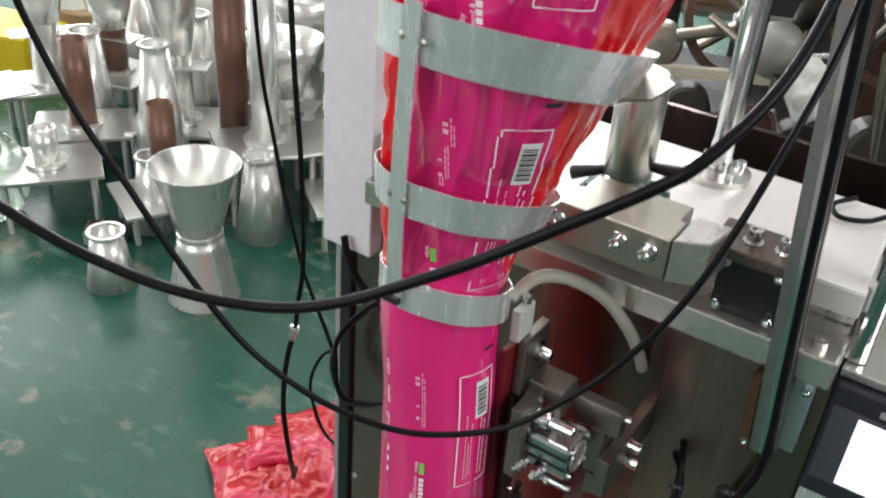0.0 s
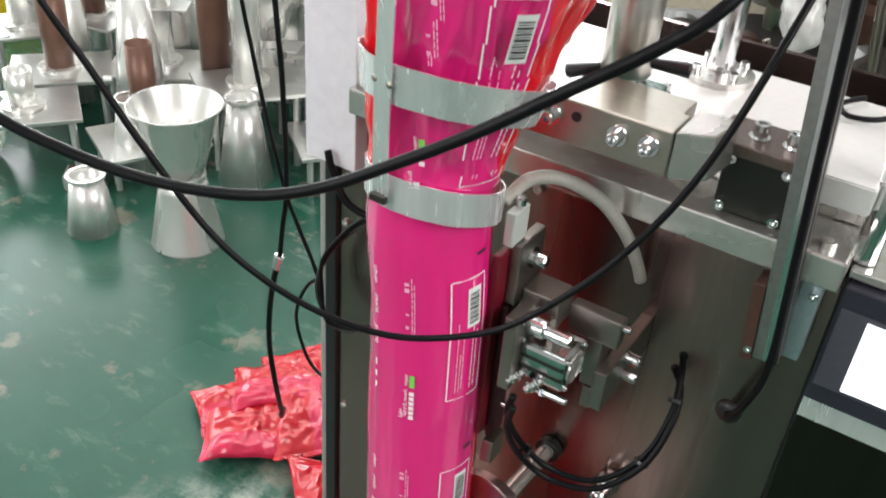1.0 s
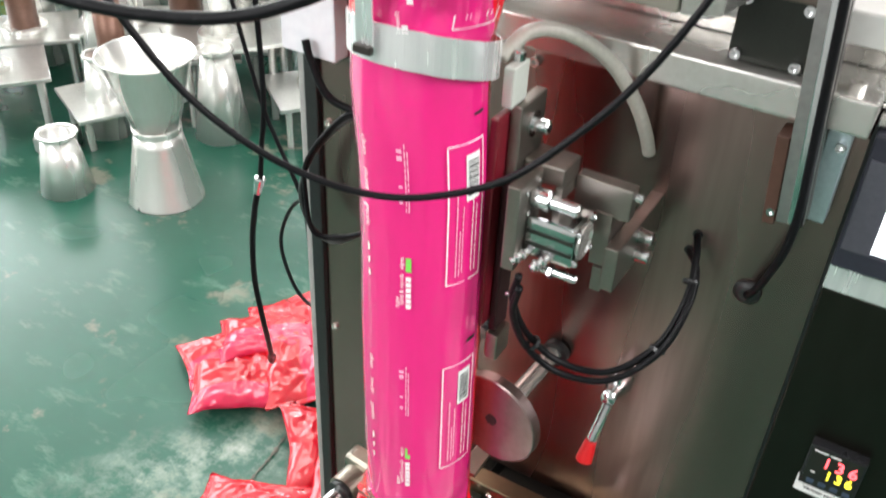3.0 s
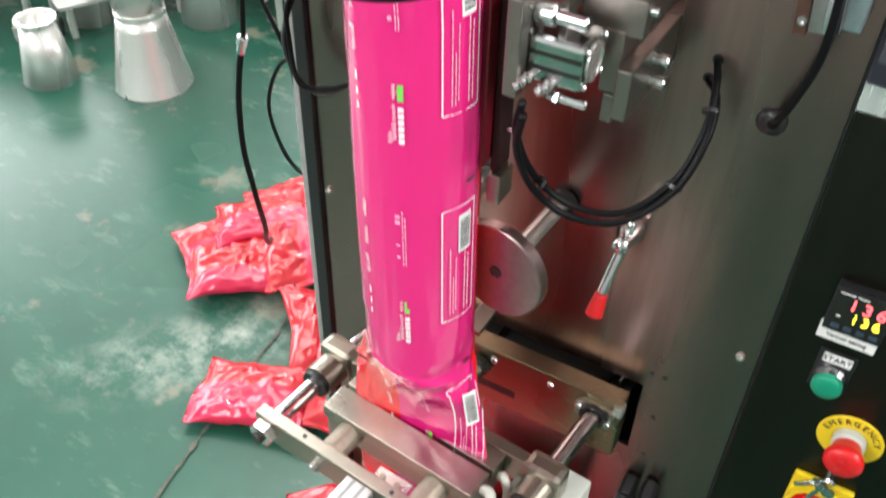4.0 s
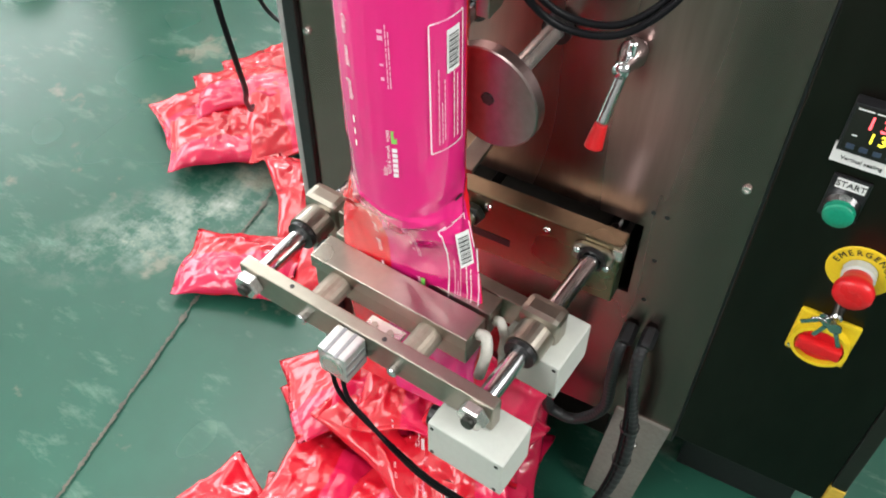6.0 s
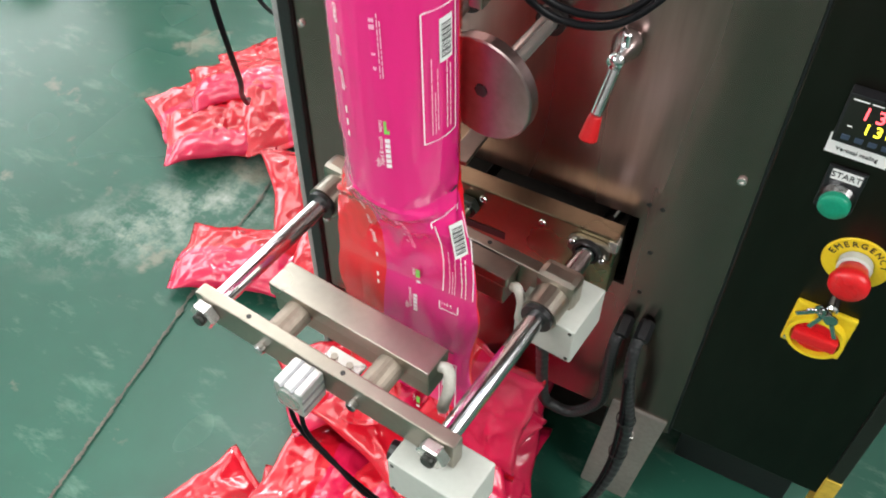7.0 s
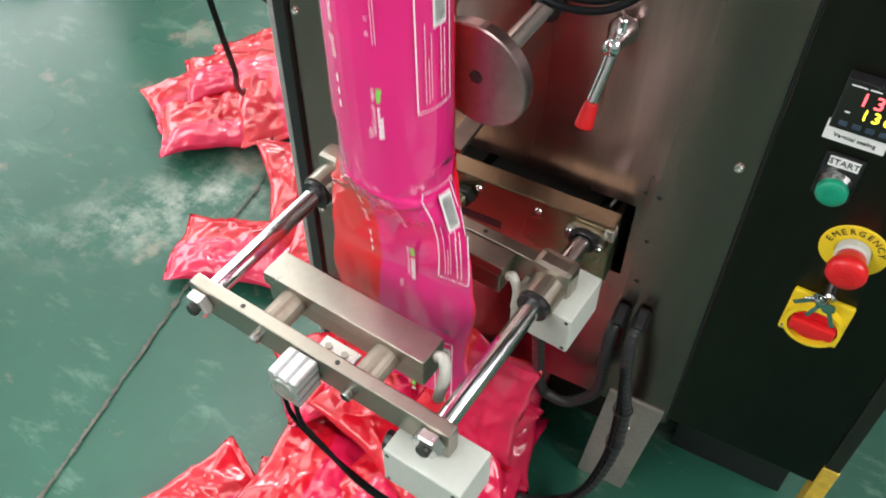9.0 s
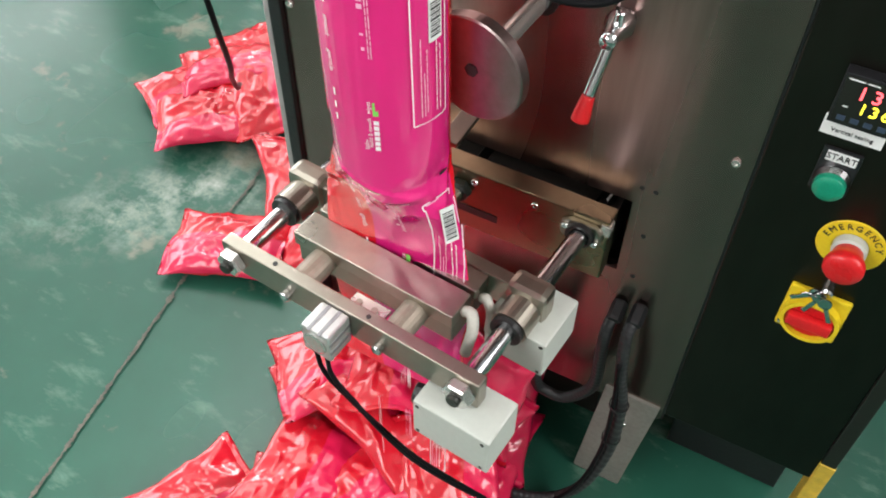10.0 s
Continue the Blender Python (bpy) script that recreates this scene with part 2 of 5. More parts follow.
def spline(points, per=10):
    pts = [Vector(p) for p in points]
    pts = [2 * pts[0] - pts[1]] + pts + [2 * pts[-1] - pts[-2]]
    out = []
    for a, b, c, d in zip(pts, pts[1:], pts[2:], pts[3:]):
        for i in range(per):
            t = i / per
            out.append(0.5 * (2 * b + (c - a) * t + (2 * a - 5 * b + 4 * c - d) * t * t + (3 * b - a - 3 * c + d) * t ** 3))
    out.append(pts[-2])
    return out


def tube(points, r, n=12, per=10, bm=None):
    """A round hose along a smooth line."""
    path = spline(points, per)
    own = bmesh.new()
    rings = []
    up = Vector((0.13, 0.21, 1)).normalized()
    for i, p in enumerate(path):
        t = (path[min(i + 1, len(path) - 1)] - path[max(i - 1, 0)]).normalized()
        side = t.cross(up)
        if side.length < 0.05:
            side = t.cross(Vector((1, 0.2, 0)))
        side.normalize()
        over = side.cross(t)
        up = over
        rr = r(i / (len(path) - 1)) if callable(r) else r
        rings.append([own.verts.new(p + rr * (math.cos(2 * math.pi * k / n) * side + math.sin(2 * math.pi * k / n) * over)) for k in range(n)])
    for a, b in zip(rings, rings[1:]):
        for i in range(n):
            own.faces.new((a[i], a[(i + 1) % n], b[(i + 1) % n], b[i]))
    own.faces.new(rings[0][::-1])
    own.faces.new(rings[-1])
    return merge(bm, own)


def band(radius0, radius1, z0, z1, thick, n=64, a0=0.0, a1=360.0, m=None, bm=None):
    """A rolled strip: a ring or part of one, from z0 to z1."""
    own = bmesh.new()
    full = abs(a1 - a0) >= 359.9
    steps = n if full else n + 1
    rows = []
    for i in range(steps):
        a = radians(a0 + (a1 - a0) * i / n)
        c, s = math.sin(a), -math.cos(a)
        rows.append([own.verts.new((rr * c, rr * s, z)) for rr, z in ((radius0, z0), (radius0 + thick, z0), (radius1 + thick, z1), (radius1, z1))])
    for i in range(n if full else n):
        a, b = rows[i], rows[(i + 1) % steps]
        for k in range(4):
            own.faces.new((a[k], b[k], b[(k + 1) % 4], a[(k + 1) % 4]))
    if not full:
        own.faces.new(rows[0])
        own.faces.new(rows[-1][::-1])
    if m is not None:
        own.transform(m)
    return merge(bm, own)


def prism(outline, z0, z1, m=None, bm=None, bevel=0.0):
    """An outline in x and y, pulled up from z0 to z1."""
    own = bmesh.new()
    a = [own.verts.new((x, y, z0)) for x, y in outline]
    b = [own.verts.new((x, y, z1)) for x, y in outline]
    own.faces.new(a[::-1])
    own.faces.new(b)
    for i in range(len(a)):
        own.faces.new((a[i], a[(i + 1) % len(a)], b[(i + 1) % len(a)], b[i]))
    if bevel:
        bmesh.ops.bevel(own, geom=own.edges[:], offset=bevel, segments=2, affect="EDGES")
    if m is not None:
        own.transform(m)
    return merge(bm, own)


def letters(name, body, size, material, parent, m, depth=0.0003):
    """Writing in the built-in font, as a mesh."""
    cu = bpy.data.curves.new(name, "FONT")
    cu.body, cu.size, cu.align_x, cu.align_y, cu.extrude, cu.resolution_u = body, size, "CENTER", "CENTER", depth, 2
    tmp = bpy.data.objects.new(name, cu)
    me = bpy.data.meshes.new_from_object(tmp)
    bpy.data.objects.remove(tmp)
    me.materials.clear()
    me.materials.append(material)
    ob = new(name, me)
    ob.parent = parent
    ob.matrix_basis = m
    return ob


def thing(name, label, category, m=None, group="", kind=""):
    ob = new(name)
    ob.empty_display_size = 0.05
    if m is not None:
        ob.matrix_basis = m
    return tagged(ob, label, category, group, kind)


FRONT = pose(0, 0, 0, 90, 0, 0)  # writing and discs that face -y

# ---- the hall ----
tagged(part("floor", box(-6.2, 4.2, -2.4, 6.2, -0.12, 0, 0), FLOOR, None), "worn green epoxy floor with pale scuffs", "floor", kind="structure")
# Unseen ceiling, made white so that upward metal faces reflect brighter.
tagged(part("ceiling", box(-6.2, 4.2, -2.4, 6.2, 5.0, 5.15, 0), WHITEPAINT, None), "white painted hall ceiling, unseen, to brighten reflections", "ceiling", kind="structure")


def wall_with_window(name, along, fixed, lo, hi, w0, w1, z0, z1, material):
    bm = bmesh.new()
    t = 0.2
    for a, b, c, d in ((lo, w0, 0, 5), (w1, hi, 0, 5), (w0, w1, 0, z0), (w0, w1, z1, 5)):
        if along == "x":
            box(a, b, fixed, fixed + t, c, d, 0, bm)
        else:
            box(fixed - t, fixed, a, b, c, d, 0, bm)
    return tagged(part(name, bm, material, None), "painted hall wall with a long window opening, out of view", "wall", kind="structure")


wall_with_window("wall_north", "x", 6.0, -6.0, 4.0, -5.8, -1.2, 1.0, 3.6, WHITEPAINT)
wall_with_window("wall_west", "y", -6.0, -2.2, 6.0, -1.8, 4.4, 1.0, 3.6, WHITEPAINT)
wall_with_window("wall_east", "y", 4.2, -2.2, 6.0, -1.95, 1.75, 2.3, 4.3, DIRTYGREY)
# Unseen dark wall behind the camera, added to shade the front floor.
wall_with_window("south_light_block", "x", -2.4, -6.0, 4.0, -1.95, 0.15, 1.55, 2.85, DIRTYGREY)


def floor_joint():
    """The ragged saw cut across the floor."""
    rnd = random.Random(4)
    a, b = Vector((-0.333, 0.32, 0)), Vector((-0.194, -0.60, 0))
    d = (b - a).normalized()
    s = Vector((-d.y, d.x, 0))
    own = bmesh.new()
    rows = []
    for i in range(421):
        p = a + (b - a) * (i / 420) + s * (rnd.uniform(-0.0011, 0.0011) + 0.004 * noise.noise((i * 0.035, 2.0, 0)))
        w = 0.0012 + 0.0042 * max(0.0, noise.noise((i * 0.11, 5.0, 0)) + 0.35) * rnd.uniform(0.4, 1.5)
        rows.append([own.verts.new(p + s * w + Vector((0, 0, 0.004))), own.verts.new(p + Vector((0, 0, 0.0042))), own.verts.new(p - s * w * rnd.uniform(0.5, 1.4) + Vector((0, 0, 0.004)))])
    for r, q in zip(rows, rows[1:]):
        own.faces.new((r[0], r[1], q[1], q[0]))
        own.faces.new((r[1], r[2], q[2], q[1]))
    return own


JOINT = mat("dirty_joint_filler", (0.10, 0.095, 0.075), 0.8, 0, 0.9, 45, 0.5, 140, fine=0.12)
tagged(part("floor_joint", floor_joint(), JOINT, None), "ragged dirt-filled saw cut across the floor", "floor joint", kind="structure")

# ---- the packaging machine ----
machine = thing("packaging_machine", "stainless steel vertical packaging machine with a brushed front panel", "packaging machine")


def socket_screw(x, z, y=0.0, r=0.006, parent=None, h=0.006, m=BRIGHT):
    bm = lathe([(r * 0.95, 0), (r, 0.0006), (r, h - 0.001), (r * 0.9, h), (r * 0.5, h), (r * 0.45, h * 0.4)], 16, Matrix.Translation((x, y, z)) @ pose(0, 0, 0, 90))
    return part("screw", bm, m, parent or machine, smooth=False)


def front_panel():
    """One sheet with a long slot for the jaw guides and a window behind the sealer."""
    bm = bmesh.new()
    y0, y1 = 0.0, 0.012
    slot = (0.135, 0.418, 0.44, 0.547)
    for a, b, c, d in ((0.0098, slot[0], 0.20, 1.06), (slot[1], 0.5155, 0.20, 1.06), (slot[0], slot[1], 0.20, slot[2]), (slot[0], slot[1], slot[3], 1.06)):
        box(a, b, y0, y1, c, d, 0, bm)
    bmesh.ops.remove_doubles(bm, verts=bm.verts[:], dist=1e-5)
    return bm


part("front_panel", front_panel(), STEEL, machine, "brushed stainless front panel, red-tinted, with red reflections")
part("side_frame", box(-0.0150, -0.0070, -0.004, 0.50, 0.02, 1.02, 0.002), mat("grey_painted_frame", (0.33, 0.33, 0.32), 0.4, 0.2, 0.1, 9), machine, "grey steel frame edge")
part("edge_strip", box(-0.0065, 0.0095, -0.006, 0.03, 0.03, 1.0, 0.002), BLACK, machine, "black rubber edge strip")
part("upper_post", box(-0.020, 0.045, -0.02, 0.02, 1.0, 1.62, 0.002), mat("pale_grey_post_paint", (0.66, 0.66, 0.70), 0.4, 0.0, 0.10, 6, 0.04, 60, rough_vary=0.05), machine, "pale grey painted post")
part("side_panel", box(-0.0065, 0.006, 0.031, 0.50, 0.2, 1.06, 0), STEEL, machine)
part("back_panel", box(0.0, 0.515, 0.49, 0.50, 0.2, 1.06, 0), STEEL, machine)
# Dark sheets inside give the open slot its shade by colour.
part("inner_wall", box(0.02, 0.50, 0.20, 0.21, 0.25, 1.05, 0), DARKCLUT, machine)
# Added block whose dark colour stands for the shade under the panel.
part("shade_block", box(0.03, 0.42, 0.09, 0.42, 0.0, 0.20, 0.002), DARKCLUT, machine, "added dark block standing in for the shade underneath")
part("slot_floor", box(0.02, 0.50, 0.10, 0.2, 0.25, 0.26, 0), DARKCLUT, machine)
part("cross_beam", box(0.02, 0.19, 0.03, 0.10, 1.06, 1.15, 0.003), MAROON, machine, "maroon painted cross beam")
for x, z in ((0.019, 0.645), (0.019, 0.34), (0.019, 0.92), (0.500, 0.640)):
    socket_screw(x, z, r=0.0045, h=0.003)
for x, z in ((0.424, 0.570), (0.438, 0.570), (0.437, 0.505), (0.437, 0.44), (0.43, 0.385)):
    part("hole", lathe([(0.0026, 0), (0.0026, 0.0006)], 14, Matrix.Translation((x, -0.0001, z)) @ pose(0, 0, 0, 90)), BLACKINK, machine)

# leg of folded plate at the corner, and the feet behind
part("leg", prism([(0.424, 0.0), (0.492, 0.0), (0.512, 0.225), (0.440, 0.225)], -0.035, 0.003, pose(0, 0, 0, 90), bevel=0.0015), mat("scuffed_leg_plate", (0.32, 0.30, 0.27), 0.5, 0.35, 0.2, 14, 0.05, 90), machine, "scuffed steel leg plate")
part("leg", box(-0.03, 0.03, 0.02, 0.08, 0.0, 0.2, 0.002), BAR, machine)
part("leg", box(0.64, 0.69, 0.40, 0.48, 0.0, 0.2, 0.002), BAR, machine)
part("base_frame", box(-0.01, 0.695, 0.42, 0.48, 0.17, 0.2, 0.002), BAR, machine)
socket_screw(0.475, 0.165, -0.003, 0.004)

# ledge and top plates
part("ledge", box(0.045, 0.515, -0.032, 0.215, 1.073, 1.100, 0.002), BRIGHT, machine, "bright steel top ledge")
part("table_block", box(0.06, 0.515, 0.03, 0.15, 1.1005, 1.125, 0.001), BRIGHT, machine)
part("top_plate", prism([(0.055, -0.022), (0.385, -0.022), (0.392, -0.002), (0.515, -0.002), (0.515, 0.165), (0.055, 0.165)], 1.126, 1.150, bevel=0.0015), mat("pale_top_plate", (0.80, 0.79, 0.77), 0.30, 0.2, 0.12, 9, 0.05, 60), machine, "bright machined top plate")
part("top_sheet", box(0.517, 0.70, 0.0, 0.48, 1.071, 1.079, 0.0015), BRIGHT, machine)
for x in (0.245, 0.50):
    socket_screw(x, 1.05, 0.0, 0.005)
part("screw", lathe([(0.006, 0), (0.006, 0.006), (0.003, 0.006), (0.003, 0.003)], 16, Matrix.Translation((0.497, -0.015, 1.100))), BRIGHT, machine)

# clamp bar that holds the former
part("clamp_bar", box(0.262, 0.382, -0.092, -0.056, 1.152, 1.188, 0.0015), JAW, machine, "machined steel clamp bar", m=None)
part("clamp_arm", box(0.290, 0.375, -0.0557, -0.024, 1.1525, 1.186, 0.0012), JAW, machine)
part("clamp_block", prism([(0.383, -0.091), (0.408, -0.078), (0.414, -0.040), (0.383, -0.040)], 1.151, 1.188, bevel=0.001), BRIGHT, machine)


def cap_screw(x, y, z, r=0.0053):
    w = lathe([(r * 1.55, 0), (r * 1.6, 0.001), (r * 1.5, 0.002)], 20, Matrix.Translation((x, y, z)) @ pose(0, 0, 0, 90))
    lathe([(r, 0.002), (r, 0.010), (r * 0.85, 0.011), (r * 0.55, 0.011), (r * 0.5, 0.005)], 20, Matrix.Translation((x, y, z)) @ pose(0, 0, 0, 90), w)
    return part("cap_screw", w, CHROME, machine, smooth=False)


for x in (0.287, 0.341, 0.366):
    cap_screw(x, -0.092, 1.172)
part("hole", lathe([(0.004, 0), (0.004, 0.0006)], 14, Matrix.Translation((0.307, -0.0923, 1.176)) @ pose(0, 0, 0, 90)), BLACKINK, machine)

# the motor block with its black face plate
part("motor_bracket", box(0.394, 0.470, -0.034, 0.018, 1.1565, 1.167, 0.0015), mat("brown_oiled_bracket", (0.15, 0.115, 0.10), 0.42, 0.8, 0.25, 20, 0.05, 120), machine, "brown oiled steel bracket")
part("motor_body", box(0.404, 0.452, -0.0115, -0.003, 1.1005, 1.152, 0.002), BAR, machine)
part("motor_plate", box(0.404, 0.460, -0.018, -0.012, 1.1003, 1.156, 0.002), BLACKAN, machine, "black anodised square motor plate")
for x in (0.4105, 0.4535):
    for z in (1.107, 1.149):
        socket_screw(x, z, -0.018, 0.0045, h=0.006, m=CHROME)
for x in (0.420, 0.446):
    bm = lathe([(0.0085, 1.164), (0.0085, 1.1655), (0.006, 1.1655), (0.006, 1.176), (0.0035, 1.176), (0.0035, 1.172)], 16)
    part("screw", bm, CHROME, machine, m=Matrix.Translation((x + 0.004, -0.012, 0.003)))

# column with the star knob, and the guide posts on the top plate
CX, CY = 0.300, 0.014
part("column_base", prism([(-0.036, -0.022), (-0.024, -0.034), (0.024, -0.034), (0.036, -0.022), (0.036, 0.022), (0.024, 0.034), (-0.024, 0.034), (-0.036, 0.022)], 1.151, 1.162, Matrix.Translation((CX, CY, 0)), bevel=0.002), GREENGL, machine, "dark green base flange")
part("column_collar", lathe([(0.019, 1.162), (0.019, 1.168), (0.012, 1.170), (0.012, 1.178)], 32, Matrix.Translation((CX, CY, 0))), CHROME, machine, smooth=False)
col = part("column", lathe([(0.0195, 1.176), (0.0215, 1.178), (0.0215, 1.268), (0.0195, 1.271), (0.012, 1.272)], 40, Matrix.Translation((CX, CY, 0))), mat("satin_column_steel", (0.7, 0.68, 0.63), 0.32, 1.0, 0.06, 8, 0.03, 90), machine, "satin steel column")
for f in col.data.polygons:
    f.use_smooth = abs(f.normal.z) < 0.3
for p, q in (((0.282, 0.006, 1.178), (0.254, 0.0, 1.168)), ((0.320, 0.014, 1.190), (0.352, 0.020, 1.190))):
    h = part("knob_handle", tube([p, (Vector(p) + Vector(q)) / 2, q], lambda u: 0.0042 + 0.0026 * u, 16, 6), BLACKPL, machine, "black knob handle", smooth=True)
    d = (Vector(q) - Vector(p)).normalized()
    part("end_cap", rod(Vector(q), Vector(q) + d * 0.0015, 0.0045, 16), CHROME, h)
for x, y in ((0.276, -0.012), (0.330, -0.012), (0.330, 0.036), (0.276, 0.036)):
    part("screw", lathe([(0.004, 1.162), (0.004, 1.167), (0.002, 1.167)], 12, Matrix.Translation((x, y, 0))), CHROME, machine)
part("post_flange", lathe([(0.032, 1.150), (0.032, 1.156), (0.014, 1.158)], 32, Matrix.Translation((0.348, 0.125, 0))), BRIGHT, machine)
part("guide_post", rod((0.348, 0.125, 1.158), (0.348, 0.125, 1.75), 0.0115, 24), CHROME, machine, "chromed guide post", smooth=False)
for k in range(4):
    a = radians(45 + 90 * k)
    part("screw", lathe([(0.0045, 1.156), (0.0045, 1.164), (0.002, 1.164)], 12, Matrix.Translation((0.348 + 0.024 * math.cos(a), 0.125 + 0.024 * math.sin(a), 0))), CHROME, machine)
part("guide_post", rod((0.522, 0.02, 1.08), (0.522, 0.02, 1.75), 0.0105, 24), CHROME, machine, "chromed guide post")

# upright aluminium profile with its bracket, leaning a little towards the film
LEAN = pose(0.4835, -0.035, 1.0, 0, -5, 0) @ pose(-0.4835, 0.035, -1.0)
profile = [(0, 0), (0.020, 0), (0.020, 0.007), (0.014, 0.007), (0.014, 0.013), (0.020, 0.013), (0.020, 0.022), (0, 0.022)]
rail = part("support_rail", prism(profile, 0.998, 1.70, LEAN @ Matrix.Translation((0.4735, -0.046, 0)), bevel=0.0008), mat("anodised_profile", (0.36, 0.345, 0.34), 0.34, 1.0, 0.1, 12, 0.03, 80), machine, "grey anodised upright profile")
part("slot_edge", box(0.4825, 0.4875, -0.0485, -0.0462, 1.0, 1.70, 0.0008), CHROME, rail, m=LEAN)
part("slot_edge", box(0.4885, 0.4937, -0.0485, -0.0462, 1.0, 1.70, 0.0008), BLACK, rail, m=LEAN)
part("rail_end_plate", box(0.4885, 0.505, -0.0235, -0.002, 0.994, 1.070, 0.001), mat("zinc_plate_bluish", (0.42, 0.52, 0.55), 0.4, 0.8, 0.1, 20), machine, "bluish zinc bracket")
# Brown strip paints the shaded face at the rail's lower end.
part("rail_end_plate", box(0.4640, 0.4733, -0.048, -0.022, 0.996, 1.068, 0.001), RUST, machine, m=LEAN)
part("rail_spacer", box(0.4735, 0.4880, -0.0235, -0.002, 1.0, 1.065, 0), BAR, machine)
socket_screw(0.5000, 1.060, -0.0235, 0.004, h=0.006, m=CHROME)
socket_screw(0.4690, 1.006, -0.048, 0.0035, h=0.003, m=CHROME)

# jaw guide plate in the slot
gp = part("guide_plate", box(0.142, 0.410, -0.040, -0.016, 0.462, 0.547, 0.002), BRASSY, machine, "oily bronze-coloured jaw guide plate")
# Dark backing stands for the shade behind the guide plate.
part("slot_shade_back", box(0.150, 0.405, -0.0155, 0.09, 0.455, 0.525, 0), DARKCLUT, machine)
for x in (0.1225, 0.3835):
    fl = part("rod_flange", prism([(-0.022, -0.008), (-0.014, -0.014), (0.014, -0.014), (0.022, -0.008), (0.022, 0.008), (0.014, 0.014), (-0.014, 0.014), (-0.022, 0.008)], 0, 0.006, Matrix.Translation((x, -0.040, 0.526)) @ pose(0, 0, 0, 90), bevel=0.001), BAR, machine)
    part("seal_ring", band(0.0115, 0.0115, 0, 0.006, 0.003, 24, m=Matrix.Translation((x, -0.046, 0.526)) @ pose(0, 0, 0, 90)), BLACK, machine)
    for s in (-1, 1):
        socket_screw(x + s * 0.0165, 0.526 - s * 0.006, -0.046, 0.0035, h=0.004, m=CHROME)
for x in (0.23, 0.262, 0.33):
    socket_screw(x, 0.533, -0.040, 0.0042, h=0.002, m=CHROME)
# Flat black strip paints the shaded inside of a slot.
part("painted_slot", box(0.20, 0.29, -0.0408, -0.0401, 0.485, 0.495, 0), BLACKINK, machine)
part("push_rod", rod((0.245, -0.09, 0.520), (0.250, 0.05, 0.520), 0.008, 18), CHROME, machine)
part("push_rod_nut", hexnut((0.2465, -0.050, 0.520), (0.247, -0.040, 0.520), 0.0135), BLACKAN, machine)
part("bolt_head", box(0.402, 0.412, -0.0425, -0.030, 0.530, 0.544, 0.001), BRIGHT, machine)

# crank disc on its shaft, the ratchet lever, the weld bar
part("shaft", rod((0.305, 0.05, 0.748), (0.297, -0.122, 0.752), 0.0085, 20), BRIGHT, machine, "steel shaft")
part("seal_ring", band(0.0088, 0.0088, 0, 0.008, 0.0055, 24, m=Matrix.Translation((0.303, -0.002, 0.749)) @ pose(0, 0, 0, 90)), BLACK, machine)
# The red film mirrored in the disc is put into its base colour.
part("crank_disc", lathe([(0.006, 0.001), (0.0455, 0), (0.047, 0.001), (0.047, 0.011), (0.0455, 0.012), (0.006, 0.012), (0.005, 0.006)], 56, Matrix.Translation((0.296, -0.115, 0.7525)) @ pose(0, 0, 0, 90, 0, -7)), mat("red_tinted_disc_steel", (0.34, 0.26, 0.255), 0.34, 1.0, 0.1, 9, 0.03, 60), machine, "polished steel crank disc, tinted as if reflecting red", smooth=False)
part("disc_bore", lathe([(0.0062, 0), (0.0062, 0.0008)], 6, Matrix.Translation((0.2945, -0.1271, 0.7525)) @ pose(0, 0, 0, 90, 0, -7)), BLACKINK, machine)
part("shaft", rod((0.222, 0.05, 0.745), (0.222, -0.05, 0.745), 0.007, 18), CHROME, machine)
part("seal_ring", band(0.0075, 0.0075, 0, 0.008, 0.006, 24, m=Matrix.Translation((0.222, -0.002, 0.745)) @ pose(0, 0, 0, 90)), BLACK, machine)
hub = part("lever_hub", lathe([(0.006, 0), (0.012, 0.004), (0.0135, 0.014), (0.010, 0.024), (0.007, 0.034), (0.007, 0.042)], 24, Matrix.Translation((0.375, 0.0, 0.752)) @ pose(0, 0, 0, 90)), CHROME, machine, "chromed clamping lever hub", smooth=True)
part("lever_rod", tube([(0.375, -0.030, 0.752), (0.3745, -0.036, 0.740), (0.372, -0.046, 0.718), (0.370, -0.052, 0.702)], 0.0052, 16, 6), CHROME, hub, smooth=True)
part("lever_grip", tube([(0.370, -0.052, 0.702), (0.369, -0.055, 0.692), (0.368, -0.058, 0.679)], lambda u: 0.0058 + 0.0028 * u, 18, 6), REDPL, hub, "red plastic grip", smooth=True)
part("lever_pin", rod((0.377, -0.024, 0.758), (0.378, -0.027, 0.775), 0.0042, 14), CHROME, hub)
part("guide_bar", box(0.262, 0.280, -0.12, 0.0, 0.655, 0.660, 0.001), JAW, machine, "flat steel bar")

# ---- vertical sealer beside the film ----
sealer = thing("vertical_sealer", "vertical seam sealer with red heat bar and air cylinder", "sealer", pose(-0.002, 0.010, 0.005))
DULL = mat("dull_zinc_plate", (0.30, 0.27, 0.245), 0.38, 1.0, 0.2, 14, 0.04, 120, fine=0.02)
part("heat_bar", box(0.2790, 0.2865, -0.154, -0.128, 0.866, 1.060, 0.002), mat("dark_red_bar", (0.13, 0.006, 0.014), 0.35, 0, 0.2, 20), sealer, "dark red heat bar")
part("bar_backing", box(0.2870, 0.2935, -0.142, -0.120, 0.856, 1.007, 0.0015), mat("dark_maroon_bar", (0.03, 0.008, 0.01), 0.35, 0.3, 0.2, 20), sealer, "dark maroon backing bar")
